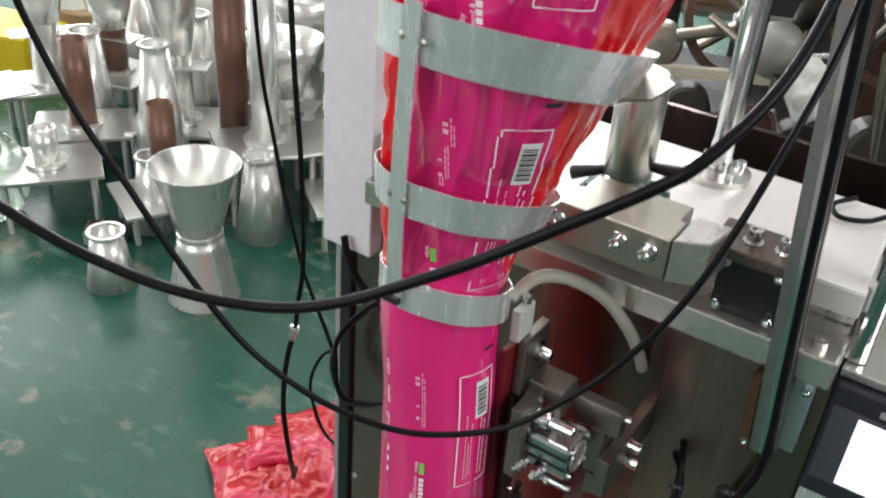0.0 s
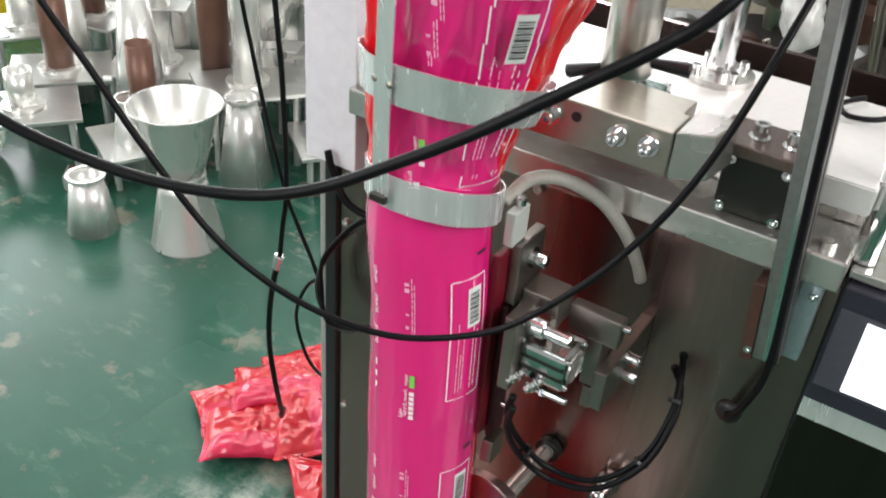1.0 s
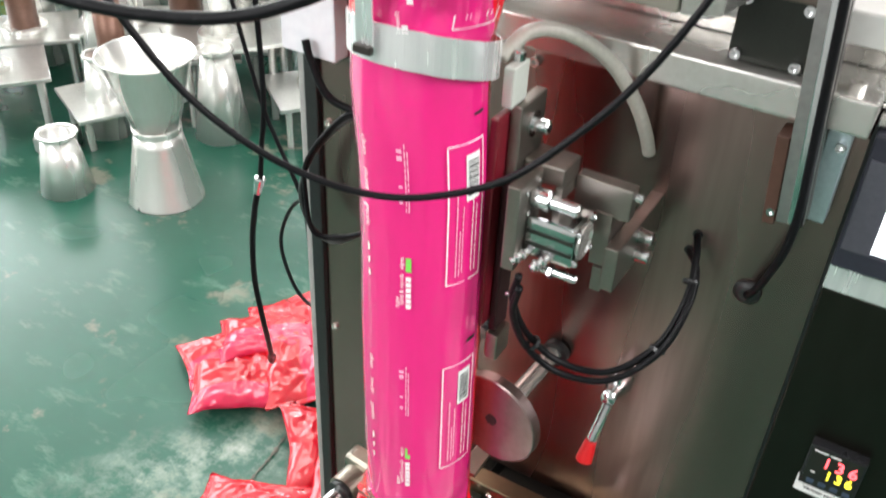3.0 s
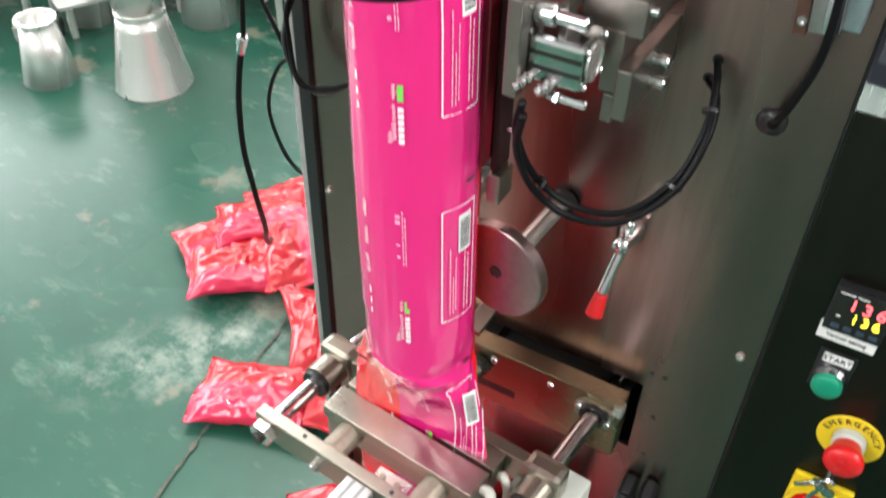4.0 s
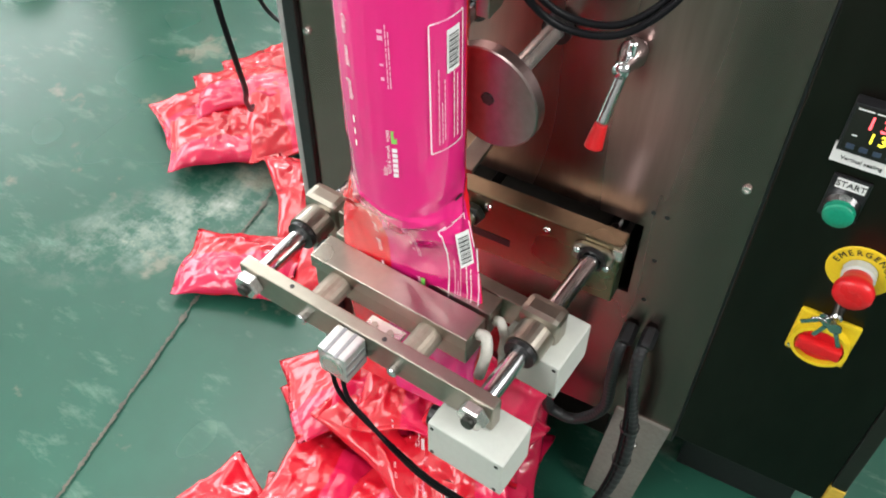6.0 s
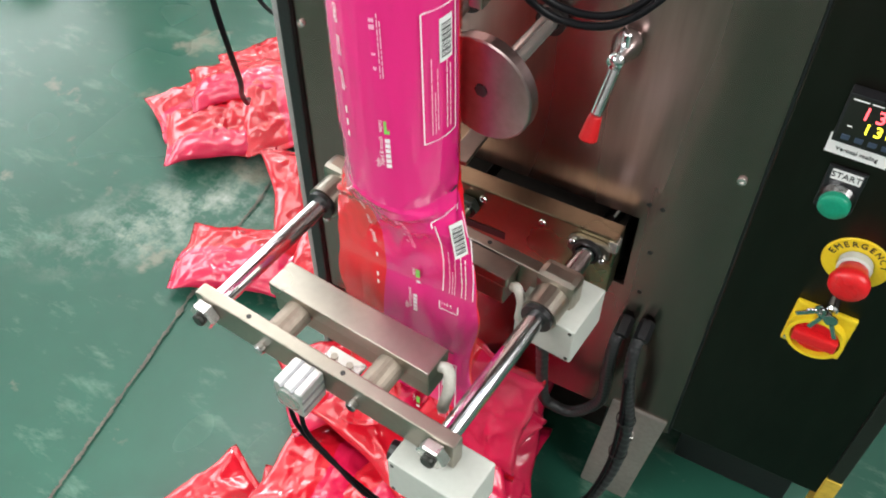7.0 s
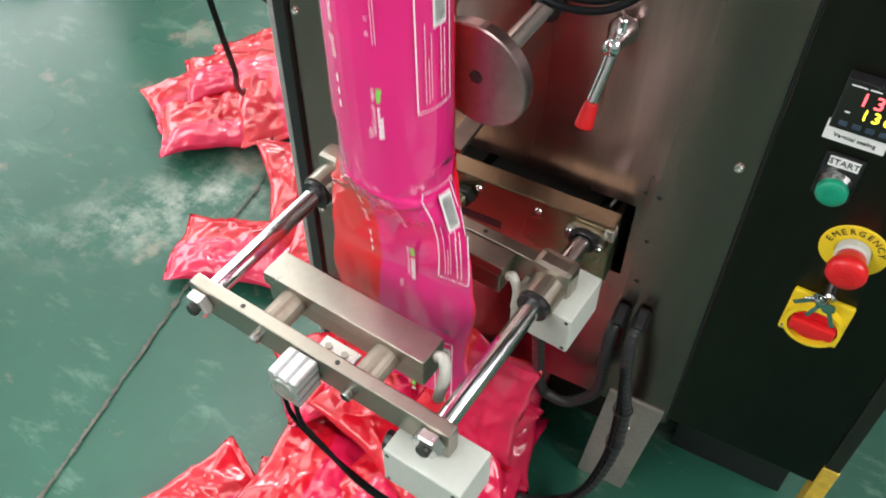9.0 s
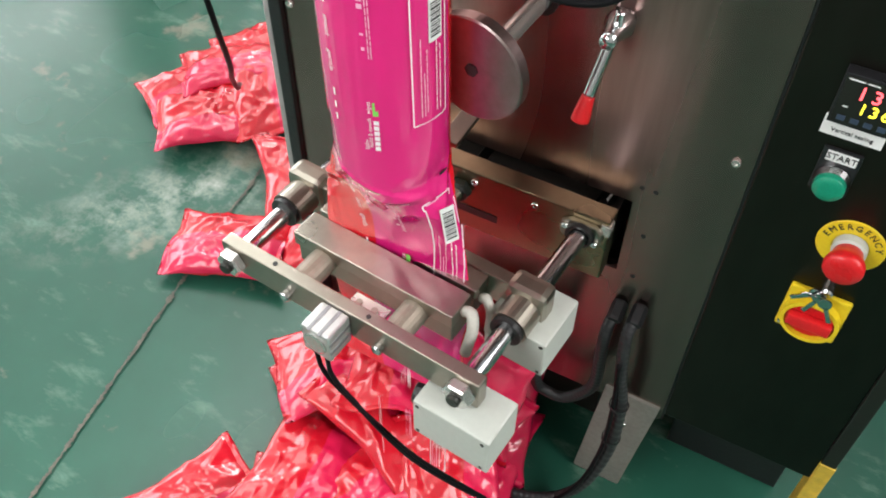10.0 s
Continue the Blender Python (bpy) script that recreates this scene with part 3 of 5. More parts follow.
part("top_block", box(0.2825, 0.2915, -0.146, -0.122, 1.0672, 1.098, 0.0015), GREYBOX, sealer, "pale plastic block")
part("end_block", box(0.2870, 0.2985, -0.146, -0.122, 0.828, 0.8555, 0.0015), BAR, sealer, "pale aluminium block")
part("mount_plate", box(0.2870, 0.2965, -0.138, -0.096, 1.0075, 1.0665, 0.0015), DULL, sealer, "grey mounting plate")
part("angle_bracket", box(0.2967, 0.331, -0.126, -0.096, 1.004, 1.020, 0.0015), DULL, sealer)
part("angle_web", box(0.325, 0.331, -0.126, -0.096, 0.992, 1.0037, 0.0008), DULL, sealer)
part("cylinder_plate", box(0.3035, 0.3145, -0.166, -0.1265, 0.944, 1.018, 0.0015), DULL, sealer, "upright plate behind the cylinder")
part("cross_plate", box(0.3315, 0.3785, -0.102, -0.089, 0.978, 1.006, 0.0015), DULL, sealer)
part("stop_block", box(0.3520, 0.3660, -0.104, -0.1023, 0.932, 0.981, 0.0006), DULL, sealer)
part("stop_block", box(0.3520, 0.3660, -0.1020, -0.070, 0.932, 0.9775, 0.0025), DULL, sealer)
part("stand_off", box(0.3665, 0.3785, -0.112, -0.0005, 0.916, 0.957, 0.0015), DULL, sealer, "flat bar bolted to the panel")
part("stop_foot", box(0.3570, 0.3662, -0.106, -0.085, 0.908, 0.9315, 0.001), DULL, sealer)


def side_screw(x, y, z, r, h, washer=0.0):
    """A socket head screw that points along x."""
    prof = [(r, 0), (r, h - 0.001), (r * 0.85, h), (r * 0.5, h), (r * 0.45, h * 0.5)]
    if washer:
        prof = [(washer, -0.0018), (washer, 0.0)] + prof
    return part("cap_screw", lathe(prof, 18, Matrix.Translation((x, y, z)) @ pose(0, 0, 0, 0, 90, 0)), CHROME, sealer)


side_screw(0.2985, -0.117, 1.046, 0.0058, 0.012, 0.0105)
for z in (0.930, 0.9485):
    side_screw(0.3805, -0.068, z, 0.0056, 0.011, 0.0066)
side_screw(0.3787, -0.095, 0.998, 0.0036, 0.006)
side_screw(0.2955, -0.131, 0.893, 0.0036, 0.005)
for y, z in ((-0.155, 1.010), (-0.135, 1.012), (-0.150, 0.990)):
    side_screw(0.3146, y, z, 0.0022, 0.002)
part("guide_boss", rod((0.3147, -0.142, 1.001), (0.3300, -0.142, 1.001), 0.0082, 20), CHROME, sealer, "polished guide boss")
part("guide_pin", rod((0.3300, -0.142, 1.001), (0.3530, -0.142, 1.001), 0.0056, 18), CHROME, sealer)
part("guide_pin", rod((0.330, -0.148, 0.944), (0.360, -0.146, 0.943), 0.0034, 14), CHROME, sealer)
part("pin_nut", hexnut((0.336, -0.1476, 0.9437), (0.3405, -0.1473, 0.9435), 0.0058), CHROME, sealer)
cyl = part("air_cylinder", box(0.3147, 0.3560, -0.1515, -0.1140, 0.9535, 0.9880, 0.004), CHROME, sealer, "chrome-bright compact air cylinder")
for z in (0.9655, 0.9765):
    part("groove", box(0.3160, 0.3548, -0.1523, -0.1517, z - 0.0016, z + 0.0016, 0.0003), BLACKAN, cyl)
part("end_cap", lathe([(0.0148, 0), (0.0148, 0.0015), (0.012, 0.0022), (0.010, 0.0008)], 28, Matrix.Translation((0.356, -0.1328, 0.9708)) @ pose(0, 0, 0, 0, 90, 0)), BRIGHT, cyl)
for k in range(4):
    y, z = -0.1328 + 0.0148 * (1 if k & 1 else -1), 0.9708 + 0.0135 * (1 if k & 2 else -1)
    part("corner_screw", rod((0.3555, y, z), (0.3585, y, z), 0.0026, 12), CHROME, cyl)
for x, y in ((0.321, -0.153), (0.338, -0.153)):
    f = rod((x, y, 0.960), (x - 0.009, y - 0.013, 0.953), 0.0034, 14)
    for u in (0.25, 0.6):
        p = Vector((x - 0.009 * u, y - 0.013 * u, 0.960 - 0.007 * u))
        rod(p, p + Vector((-0.0018, -0.0026, -0.0014)), 0.0050, 8, f)
    part("air_fitting", f, CHROME, sealer)
part("tip_screw", rod((0.2865, -0.130, 1.098), (0.2865, -0.130, 1.106), 0.0045, 12), CHROME, sealer)

# ---- control cabinet ----
cab = thing("control_cabinet", "dark stainless control cabinet with screen, buttons and a main switch", "control cabinet")
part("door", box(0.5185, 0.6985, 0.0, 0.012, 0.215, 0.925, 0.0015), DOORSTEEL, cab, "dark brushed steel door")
part("corner_post", box(0.699, 0.716, -0.002, 0.03, 0.2555, 1.07, 0.002), BLACKAN, cab, "black corner post")
part("post_foot", box(0.698, 0.717, -0.003, 0.031, 0.0, 0.255, 0.002), mat("chipped_yellow_paint", (0.62, 0.42, 0.05), 0.5, 0, 0.5, 60, 0.3, 120), cab, "chipped yellow painted foot")
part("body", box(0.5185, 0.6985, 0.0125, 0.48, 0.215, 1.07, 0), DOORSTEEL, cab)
# Black block added in place of the shade below the door.
part("shade_block", box(0.53, 0.69, 0.10, 0.40, 0.0, 0.2145, 0.002), BLACK, cab, "added dark block standing in for the shade underneath")
part("seam", box(0.5158, 0.5182, 0.0015, 0.03, 0.20, 1.07, 0), BLACK, cab)
part("trim_strip", box(0.5185, 0.6985, -0.002, 0.012, 0.926, 0.952, 0.001), ALU, cab, "pale metal trim strip")
part("screen_bezel", box(0.5185, 0.6985, -0.010, 0.012, 0.953, 1.069, 0.002), mat("dark_grey_bezel", (0.022, 0.022, 0.034), 0.35, 0, 0.1, 20), cab, "dark grey screen bezel")
part("bezel_face", box(0.5215, 0.6955, -0.0125, -0.0102, 0.972, 1.050, 0.0005), mat("slate_bezel_face", (0.06, 0.06, 0.075), 0.35, 0, 0.1, 20), cab)
part("screen", box(0.543, 0.680, -0.0140, -0.0127, 0.976, 1.046, 0.0003), SCREEN, cab, "lit white touch screen")
part("bezel_mark", box(0.556, 0.600, -0.0115, -0.0101, 1.054, 1.060, 0.0002), mat("grey_mark", (0.3, 0.3, 0.32), 0.4), cab)
# temperature controller
tc = part("temperature_controller", box(0.548, 0.596, -0.012, 0.0, 0.724, 0.773, 0.001), BLACKPL, cab, "black temperature controller with lit digits", m=pose(0.007, 0, -0.001))
part("display_face", box(0.550, 0.594, -0.0130, -0.0121, 0.727, 0.771, 0.0004), BLACKAN, tc)
for k, ch in enumerate("136"):
    letters("digit", ch, 0.0172, REDLED, tc, Matrix.Translation((0.5655 + 0.0112 * k, -0.0134, 0.7580)) @ FRONT)
    letters("digit", ch, 0.0145, YELLED, tc, Matrix.Translation((0.5700 + 0.0088 * k, -0.0134, 0.7445)) @ FRONT)
for k in range(4):
    part("key", box(0.554 + 0.0105 * k, 0.5605 + 0.0105 * k, -0.0138, -0.0131, 0.7295, 0.7345, 0.0004), mat("blue_grey_key", (0.04, 0.06, 0.1), 0.4), tc)
for x0, x1, z in ((0.552, 0.564, 0.768), (0.566, 0.575, 0.768), (0.555, 0.559, 0.7425)):
    part("legend_bar", box(x0, x1, -0.0133, -0.0131, z, z + 0.0013, 0), LABELW, tc)
ls = part("label_strip", box(0.5475, 0.597, -0.0022, 0.0, 0.7020, 0.7215, 0.0003), LABELW, cab, "white label strip", m=pose(0.006, 0, 0.001))
letters("writing", "Vertical sealing", 0.0056, BLACKINK, ls, Matrix.Translation((0.5722, -0.0025, 0.7085)) @ FRONT)
# start button
sb = part("start_button", lathe([(0.0155, 0), (0.0155, 0.003), (0.0135, 0.009), (0.0122, 0.009), (0.0122, 0.006)], 36, Matrix.Translation((0.5755, -0.0035, 0.660)) @ pose(0, 0, 0, 90)), CHROME, cab, "green start button in a silver ring", m=pose(0.003, 0, 0.001), smooth=False)
part("cap", lathe([(0.0121, 0.004), (0.0132, 0.0095), (0.0132, 0.0145), (0.0124, 0.0156), (0.006, 0.0160), (0.001, 0.0161)], 36, Matrix.Translation((0.5755, -0.0035, 0.660)) @ pose(0, 0, 0, 90)), GREENPL, sb, "green cap", smooth=True)
part("legend_plate", box(0.5595, 0.5915, -0.0032, 0.0, 0.643, 0.6905, 0.001), BLACKPL, sb)
part("legend_label", box(0.5635, 0.5885, -0.0040, -0.0033, 0.678, 0.6885, 0.0002), LABELW, sb)
letters("writing", "START", 0.0085, BLACKINK, sb, Matrix.Translation((0.576, -0.0043, 0.6833)) @ FRONT)
# emergency stop
es = part("emergency_stop", lathe([(0.030, 0), (0.030, 0.0012), (0.0295, 0.0018), (0.0165, 0.0018), (0.0165, 0.0005)], 48, Matrix.Translation((0.6172, 0.0, 0.592)) @ pose(0, 0, 0, 90)), YELLOW, cab, "red emergency mushroom button on a yellow disc")
part("collar", lathe([(0.0152, 0.0018), (0.0152, 0.010), (0.013, 0.012)], 32, Matrix.Translation((0.6172, 0.0, 0.592)) @ pose(0, 0, 0, 90)), GREYBOX, es)
part("mushroom", lathe([(0.0128, 0.008), (0.0134, 0.016), (0.0160, 0.022), (0.0178, 0.0265), (0.0176, 0.0320), (0.0155, 0.0352), (0.008, 0.0362), (0.001, 0.0364)], 40, Matrix.Translation((0.6172, 0.0, 0.592)) @ pose(0, 0, 0, 90)), REDPL, es, "red mushroom head", smooth=True)
word = "EMERGENCY"
for k, ch in enumerate(word):
    a = -74 + 148 * k / (len(word) - 1)
    letters("letter", ch, 0.0090, BLACKINK, es, Matrix.Translation((0.6172 + 0.0236 * math.sin(radians(a)), -0.0023, 0.592 + 0.0236 * math.cos(radians(a)))) @ FRONT @ pose(0, 0, 0, 0, 0, -a))
# main switch with padlock keys
ms = part("main_switch", box(0.582, 0.640, -0.006, 0.0, 0.462, 0.524, 0.0025), YELLOW, cab, "red rotary main switch on a yellow plate", m=pose(0.004, 0, 0))
part("rotor_rim", band(0.0236, 0.0236, 0.006, 0.0155, 0.0039, 40, m=Matrix.Translation((0.611, 0.0, 0.490)) @ pose(0, 0, 0, 90)), YELLOW, ms)
part("rotor", lathe([(0.0234, 0.006), (0.0234, 0.0095), (0.0225, 0.0105), (0.001, 0.0105)], 40, Matrix.Translation((0.611, 0.0, 0.490)) @ pose(0, 0, 0, 90)), REDPL, ms, "red rotary knob")
part("rotor_grip", box(-0.0215, 0.0215, -0.0200, -0.0095, -0.0075, 0.0075, 0.003), REDPL, ms, m=Matrix.Translation((0.611, 0, 0.490)) @ pose(0, 0, 0, 0, 0, 0))
part("window", box(0.599, 0.606, -0.0066, -0.0055, 0.5135, 0.519, 0.0003), REDPL, ms)
part("corner_screw", lathe([(0.003, 0), (0.003, 0.0006)], 12, Matrix.Translation((0.587, -0.006, 0.468)) @ pose(0, 0, 0, 90)), BRIGHT, ms)
ks = part("key_bunch", tube([(0.6100, -0.020, 0.534), (0.602, -0.024, 0.540), (0.596, -0.024, 0.536)], 0.0012, 8, 6), CHROME, cab, "small bunch of steel keys", smooth=True)
part("key_lock", lathe([(0.006, 0), (0.006, 0.012), (0.004, 0.014)], 18, Matrix.Translation((0.617, 0.0, 0.534)) @ pose(0, 0, 0, 90)), CHROME, ks)
for a, dx in ((20, 0.0), (-25, 0.004), (50, -0.003)):
    m = Matrix.Translation((0.614 + dx, -0.017 - dx, 0.533)) @ pose(0, 0, 0, 0, a, 0)
    bm = box(-0.0022, 0.0022, -0.0008, 0.0008, -0.028, -0.008, 0.0003)
    lathe([(0.0065, -0.0008), (0.0065, 0.0008)], 20, Matrix.Translation((0, 0, -0.003)) @ pose(0, 0, 0, 90), bm)
    part("key", bm, CHROME, ks, m=m)

# ---- forming collar and film ----
AX, AY, R0 = 0.2285, -0.155, 0.0500
JZ = 0.53  # height at which the jaws close
PITCH = 0.206


def ease(u):
    u = min(1, max(0, u))
    return u * u * (3 - 2 * u)


def section(z):
    """Centre, half width and half depth of the film at the height z."""
    if z >= 1.10:
        d = max(0.0, z - 1.122)
        r = R0 + 0.19 * d + 0.02 * d * d
        return AX - 0.005 + 0.152 * d + 0.22 * d * d, AY, r, r
    lean = 0.020 * (0.93 - z) + 0.0025 - 0.004 * ease((z - 1.0) / 0.1)
    if z >= 0.66:
        return AX + lean, AY, R0, R0
    if z >= JZ:
        s = (0.66 - z) / (0.66 - JZ)
        u = 1 - (1 - s) ** 2  # a sharp knee under the tube's end
        return AX + 0.0081 + 0.005 * u, AY - 0.010 * u, R0 + 0.0275 * u, max(0.0022, R0 * (1 - u) + 0.0022)
    u = min(1.0, (JZ - z) / 0.20)
    return AX + 0.0131, AY - 0.010, R0 + 0.0275 + 0.004 * math.sin(9 * u), 0.0022 + 0.012 * math.sin(math.pi * u)


def film_point(theta, z, out=0.0):
    slant = 0.013 * math.sin(theta - 0.5) * ease((z - JZ) / 0.06) * ease((0.72 - z) / 0.03)
    cx, cy, a, b = section(z + slant)
    th = theta * (R0 / a if z >= 1.10 else 1.0)
    if z < 0.66:
        th -= 0.42 * ease((0.66 - z) / (0.66 - JZ)) * max(0.0, math.sin(th))
    p = Vector((cx + a * math.sin(th), cy - b * math.cos(th), z))
    if out:
        n = Vector((b * math.sin(th), -a * math.cos(th), 0)).normalized()
        p += n * out
    return p


def film_skin():
    bm = bmesh.new()
    n = 180
    zs = [0.33 + 0.20 * i / 36 for i in range(36)] + [JZ + 0.15 * i / 90 for i in range(90)] + [0.68 + 0.42 * i / 50 for i in range(50)] + [1.10 + 0.36 * i / 60 for i in range(61)]
    rows = []
    for z in zs:
        row = []
        for i in range(n + 1):
            th = -math.pi + 2 * math.pi * i / n
            w = 0.0
            if z < JZ:
                w = 0.004 * math.sin(math.pi * (JZ - z) / 0.2) * noise.noise((3 * math.sin(th), 3 * math.cos(th), 22 * z))
            elif z < 0.72:
                fold = ease((0.70 - z) / 0.06) * ease((z - JZ) / 0.05)
                ridge = 0.3 - abs(noise.noise((1.1 * th, 3.0, 19 * z - 1.0 * th)))
                fine = 0.28 - abs(noise.noise((4.2 * th, 8.0, 46 * z + 2.0 * th)))
                w = fold * (0.0070 * ridge + 0.0008 * fine - 0.0010)
                w += fold * 0.0030 * max(0.0, 1 - abs(z - 0.632 - 0.020 * math.sin(th + 0.6)) / 0.010) * (1 + 0.6 * math.sin(2.5 * th))
            elif z < 1.10:
                w = 0.0018 * noise.noise((2.4 * math.sin(th), 2.4 * math.cos(th), 6 * z)) + 0.0008 * noise.noise((5 * math.sin(th), 5 * math.cos(th), 3.5 * z + 7)) + 0.0006 * noise.noise((7 * math.sin(th), 7 * math.cos(th), 24 * z))
            else:
                k = ease((z - 1.128) / 0.03)
                ridge = 0.32 - abs(noise.noise((2.2 * th + 9 * z, 4.0, 15 * z - 1.1 * th)))
                pleat = 0.0034 * abs(math.sin(11 * th + 3 * noise.noise((th, 6 * z, 1)))) * ease((-0.25 - th) / 0.3)
                fine = 0.3 - abs(noise.noise((5.5 * th + 16 * z, 9.0, 24 * z - 2.5 * th)))
                w = k * (0.0034 * noise.noise((3 * th + 4 * z, 1.5, 11 * z)) + 0.0085 * ridge + 0.0030 * fine + pleat - 0.0085)
            row.append(bm.verts.new(film_point(th, z, w)))
        rows.append(row)
    for z, a, b in zip(zs, rows, rows[1:]):
        edge = -72 + 56 * ease((0.665 - z) / 0.05) + 36 * ease((z - 1.08) / 0.04)  # the red side comes round where the tube is pressed flat
        for i in range(n):
            f = bm.faces.new((a[i], a[i + 1], b[i + 1], b[i]))
            th = -180 + 360 * (i + 0.5) / n
            f.material_index = 0 if edge < th < 104 else 1
            f.smooth = True
    return bm


film = thing("film_tube", "glossy magenta and red printed film drawn into a tube", "film")
part("film_sleeve", film_skin(), [MAGENTA, REDFILM], film)


def web():
    """The flat film that comes down to the collar from the roll."""
    bm = bmesh.new()
    cx, cy, a, b = section(1.46)
    rows = []
    for i in range(25):
        d = i / 24
        rows.append([bm.verts.new((cx + (u - 0.5) * (2 * a * (1 - d) + 0.36 * d), cy - b * 0.2 + 0.85 * d, 1.46 + 0.60 * d + 0.004 * math.sin(9 * u + 7 * d))) for u in [k / 12 for k in range(13)]])
    for r, q in zip(rows, rows[1:]):
        for k in range(12):
            f = bm.faces.new((r[k], r[k + 1], q[k + 1], q[k]))
            f.smooth, f.material_index = True, 0 if 2 < k < 9 else 1
    return bm


part("film_web", web(), [MAGENTA, REDFILM], film)

collar = thing("forming_collar", "rolled aluminium strap collar that shapes the film", "forming collar")


def hoop(z, tilt, grow, height, label, radius=0.0):
    """A strip rolled round the film, higher at the front."""
    own = bmesh.new()
    n, rows = 84, []
    slope = math.tan(radians(-tilt))
    for i in range(n):
        th = 2 * math.pi * i / n
        cx, cy, a, b = section(z)
        zm = z + a * math.cos(th) * slope
        row = []
        for dz, o in ((-height / 2, 0), (-height / 2, 0.0014), (height / 2, 0.0014), (height / 2, 0)):
            cx, cy, a, b = section(zm + dz)
            if radius:
                cx, a = AX - 0.002, radius - grow
            a += 0.0011 * noise.noise((3.5 * math.sin(th), 3.5 * math.cos(th), z * 9))
            row.append(own.verts.new((cx + (a + grow + o) * math.sin(th), cy - (a + grow + o) * math.cos(th), zm + dz)))
        rows.append(row)
    for i in range(n):
        a, b = rows[i], rows[(i + 1) % n]
        for k in range(4):
            own.faces.new((a[k], b[k], b[(k + 1) % 4], a[(k + 1) % 4]))
    return part("hoop", own, ALU, collar, label)


hoop(1.114, -19, 0.0035, 0.028, "lowest aluminium hoop with a burr along its rim", R0 + 0.0032)
hoop(1.205, -17, 0.0025, 0.031, "middle aluminium hoop")
hoop(1.325, -16, 0.0025, 0.036, "upper aluminium hoop")


def strap():
    """A flat strip that joins the three hoops down the front."""
    own = bmesh.new()
    rows = []
    for i in range(25):
        z = 1.125 + 0.25 * i / 24
        cx, cy, a, b = section(z)
        t = radians(-9 - 4 * i / 24)
        half = 0.0075 / (a + 0.007)
        row = []
        for s, o in ((-1, 0.0062), (1, 0.0062), (1, 0.0076), (-1, 0.0076)):
            row.append(own.verts.new((cx + (a + o) * math.sin(t + s * half), cy - (a + o) * math.cos(t + s * half), z)))
        rows.append(row)
    for a, b in zip(rows, rows[1:]):
        for k in range(4):
            own.faces.new((a[k], a[(k + 1) % 4], b[(k + 1) % 4], b[k]))
    own.faces.new(rows[0])
    own.faces.new(rows[-1][::-1])
    return own


part("strap", strap(), ALU, collar, "flat aluminium strap")
for z in (1.226, 1.350):
    cx, cy, a, b = section(z)
    for s in (-4.5, 4.5):
        t = radians(-11 + s * 1.2)
        part("rivet", lathe([(0.0026, 0), (0.0024, 0.0008), (0.0008, 0.0014)], 12, Matrix.Translation((cx + (a + 0.0074) * math.sin(t), cy - (a + 0.0074) * math.cos(t), z)) @ pose(0, 0, 0, 90, 0, math.degrees(t))), BAR, collar)
cx, cy, a, b = section(1.30)
part("shoulder_plate", prism([(0.03, -0.05), (0.105, -0.045), (0.118, -0.02), (0.105, 0.02), (0.05, 0.05), (0.02, 0.03)], -0.001, 0.001, Matrix.Translation((cx, cy, 1.300)) @ pose(0, 0, 0, 0, -10, 20)), BAR, collar, "grey shoulder plate")
part("inner_tube", lathe([(0.0345, 0.70), (0.0360, 0.70), (0.0360, 1.44), (0.0345, 1.44)], 40, Matrix.Translation((AX, AY, 0)), closed=True), BRIGHT, collar, smooth=False)
part("lug", box(0.209, 0.223, -0.2175, -0.2125, 1.124, 1.130, 0.0008), DARKCLUT, collar)

# ---- print on the film: small pieces that travel with it ----


def bars(widths, h, gap, x, z0, z1):
    """Rows of writing too small to read, as plain bars that run up the film."""
    out, z = [], z0
    for w in widths:
        if z + w > z1:
            break
        out.append((x - h / 2, x + h / 2, z, z + w))
        z += w + gap
    return out


def patch(rects, lift=0.0):
    """Thin curved patches on the film's round; x runs round it."""
    bm = bmesh.new()
    for x0, x1, z0, z1 in rects:
        n = max(1, int((x1 - x0) / 0.004))
        rows = []
        for i in range(n + 1):
            a = (x0 + (x1 - x0) * i / n) / R0
            rr = R0 + lift
            rows.append([bm.verts.new((rr * math.sin(a), R0 - rr * math.cos(a), z)) for z in (z0, z1)])
        for a, b in zip(rows, rows[1:]):
            f = bm.faces.new((a[0], b[0], b[1], a[1]))
            f.smooth = True
    return bm


W = 0.0009
rnd = random.Random(11)
tiny = lambda n, lo, hi: [rnd.uniform(lo, hi) for _ in range(n)]
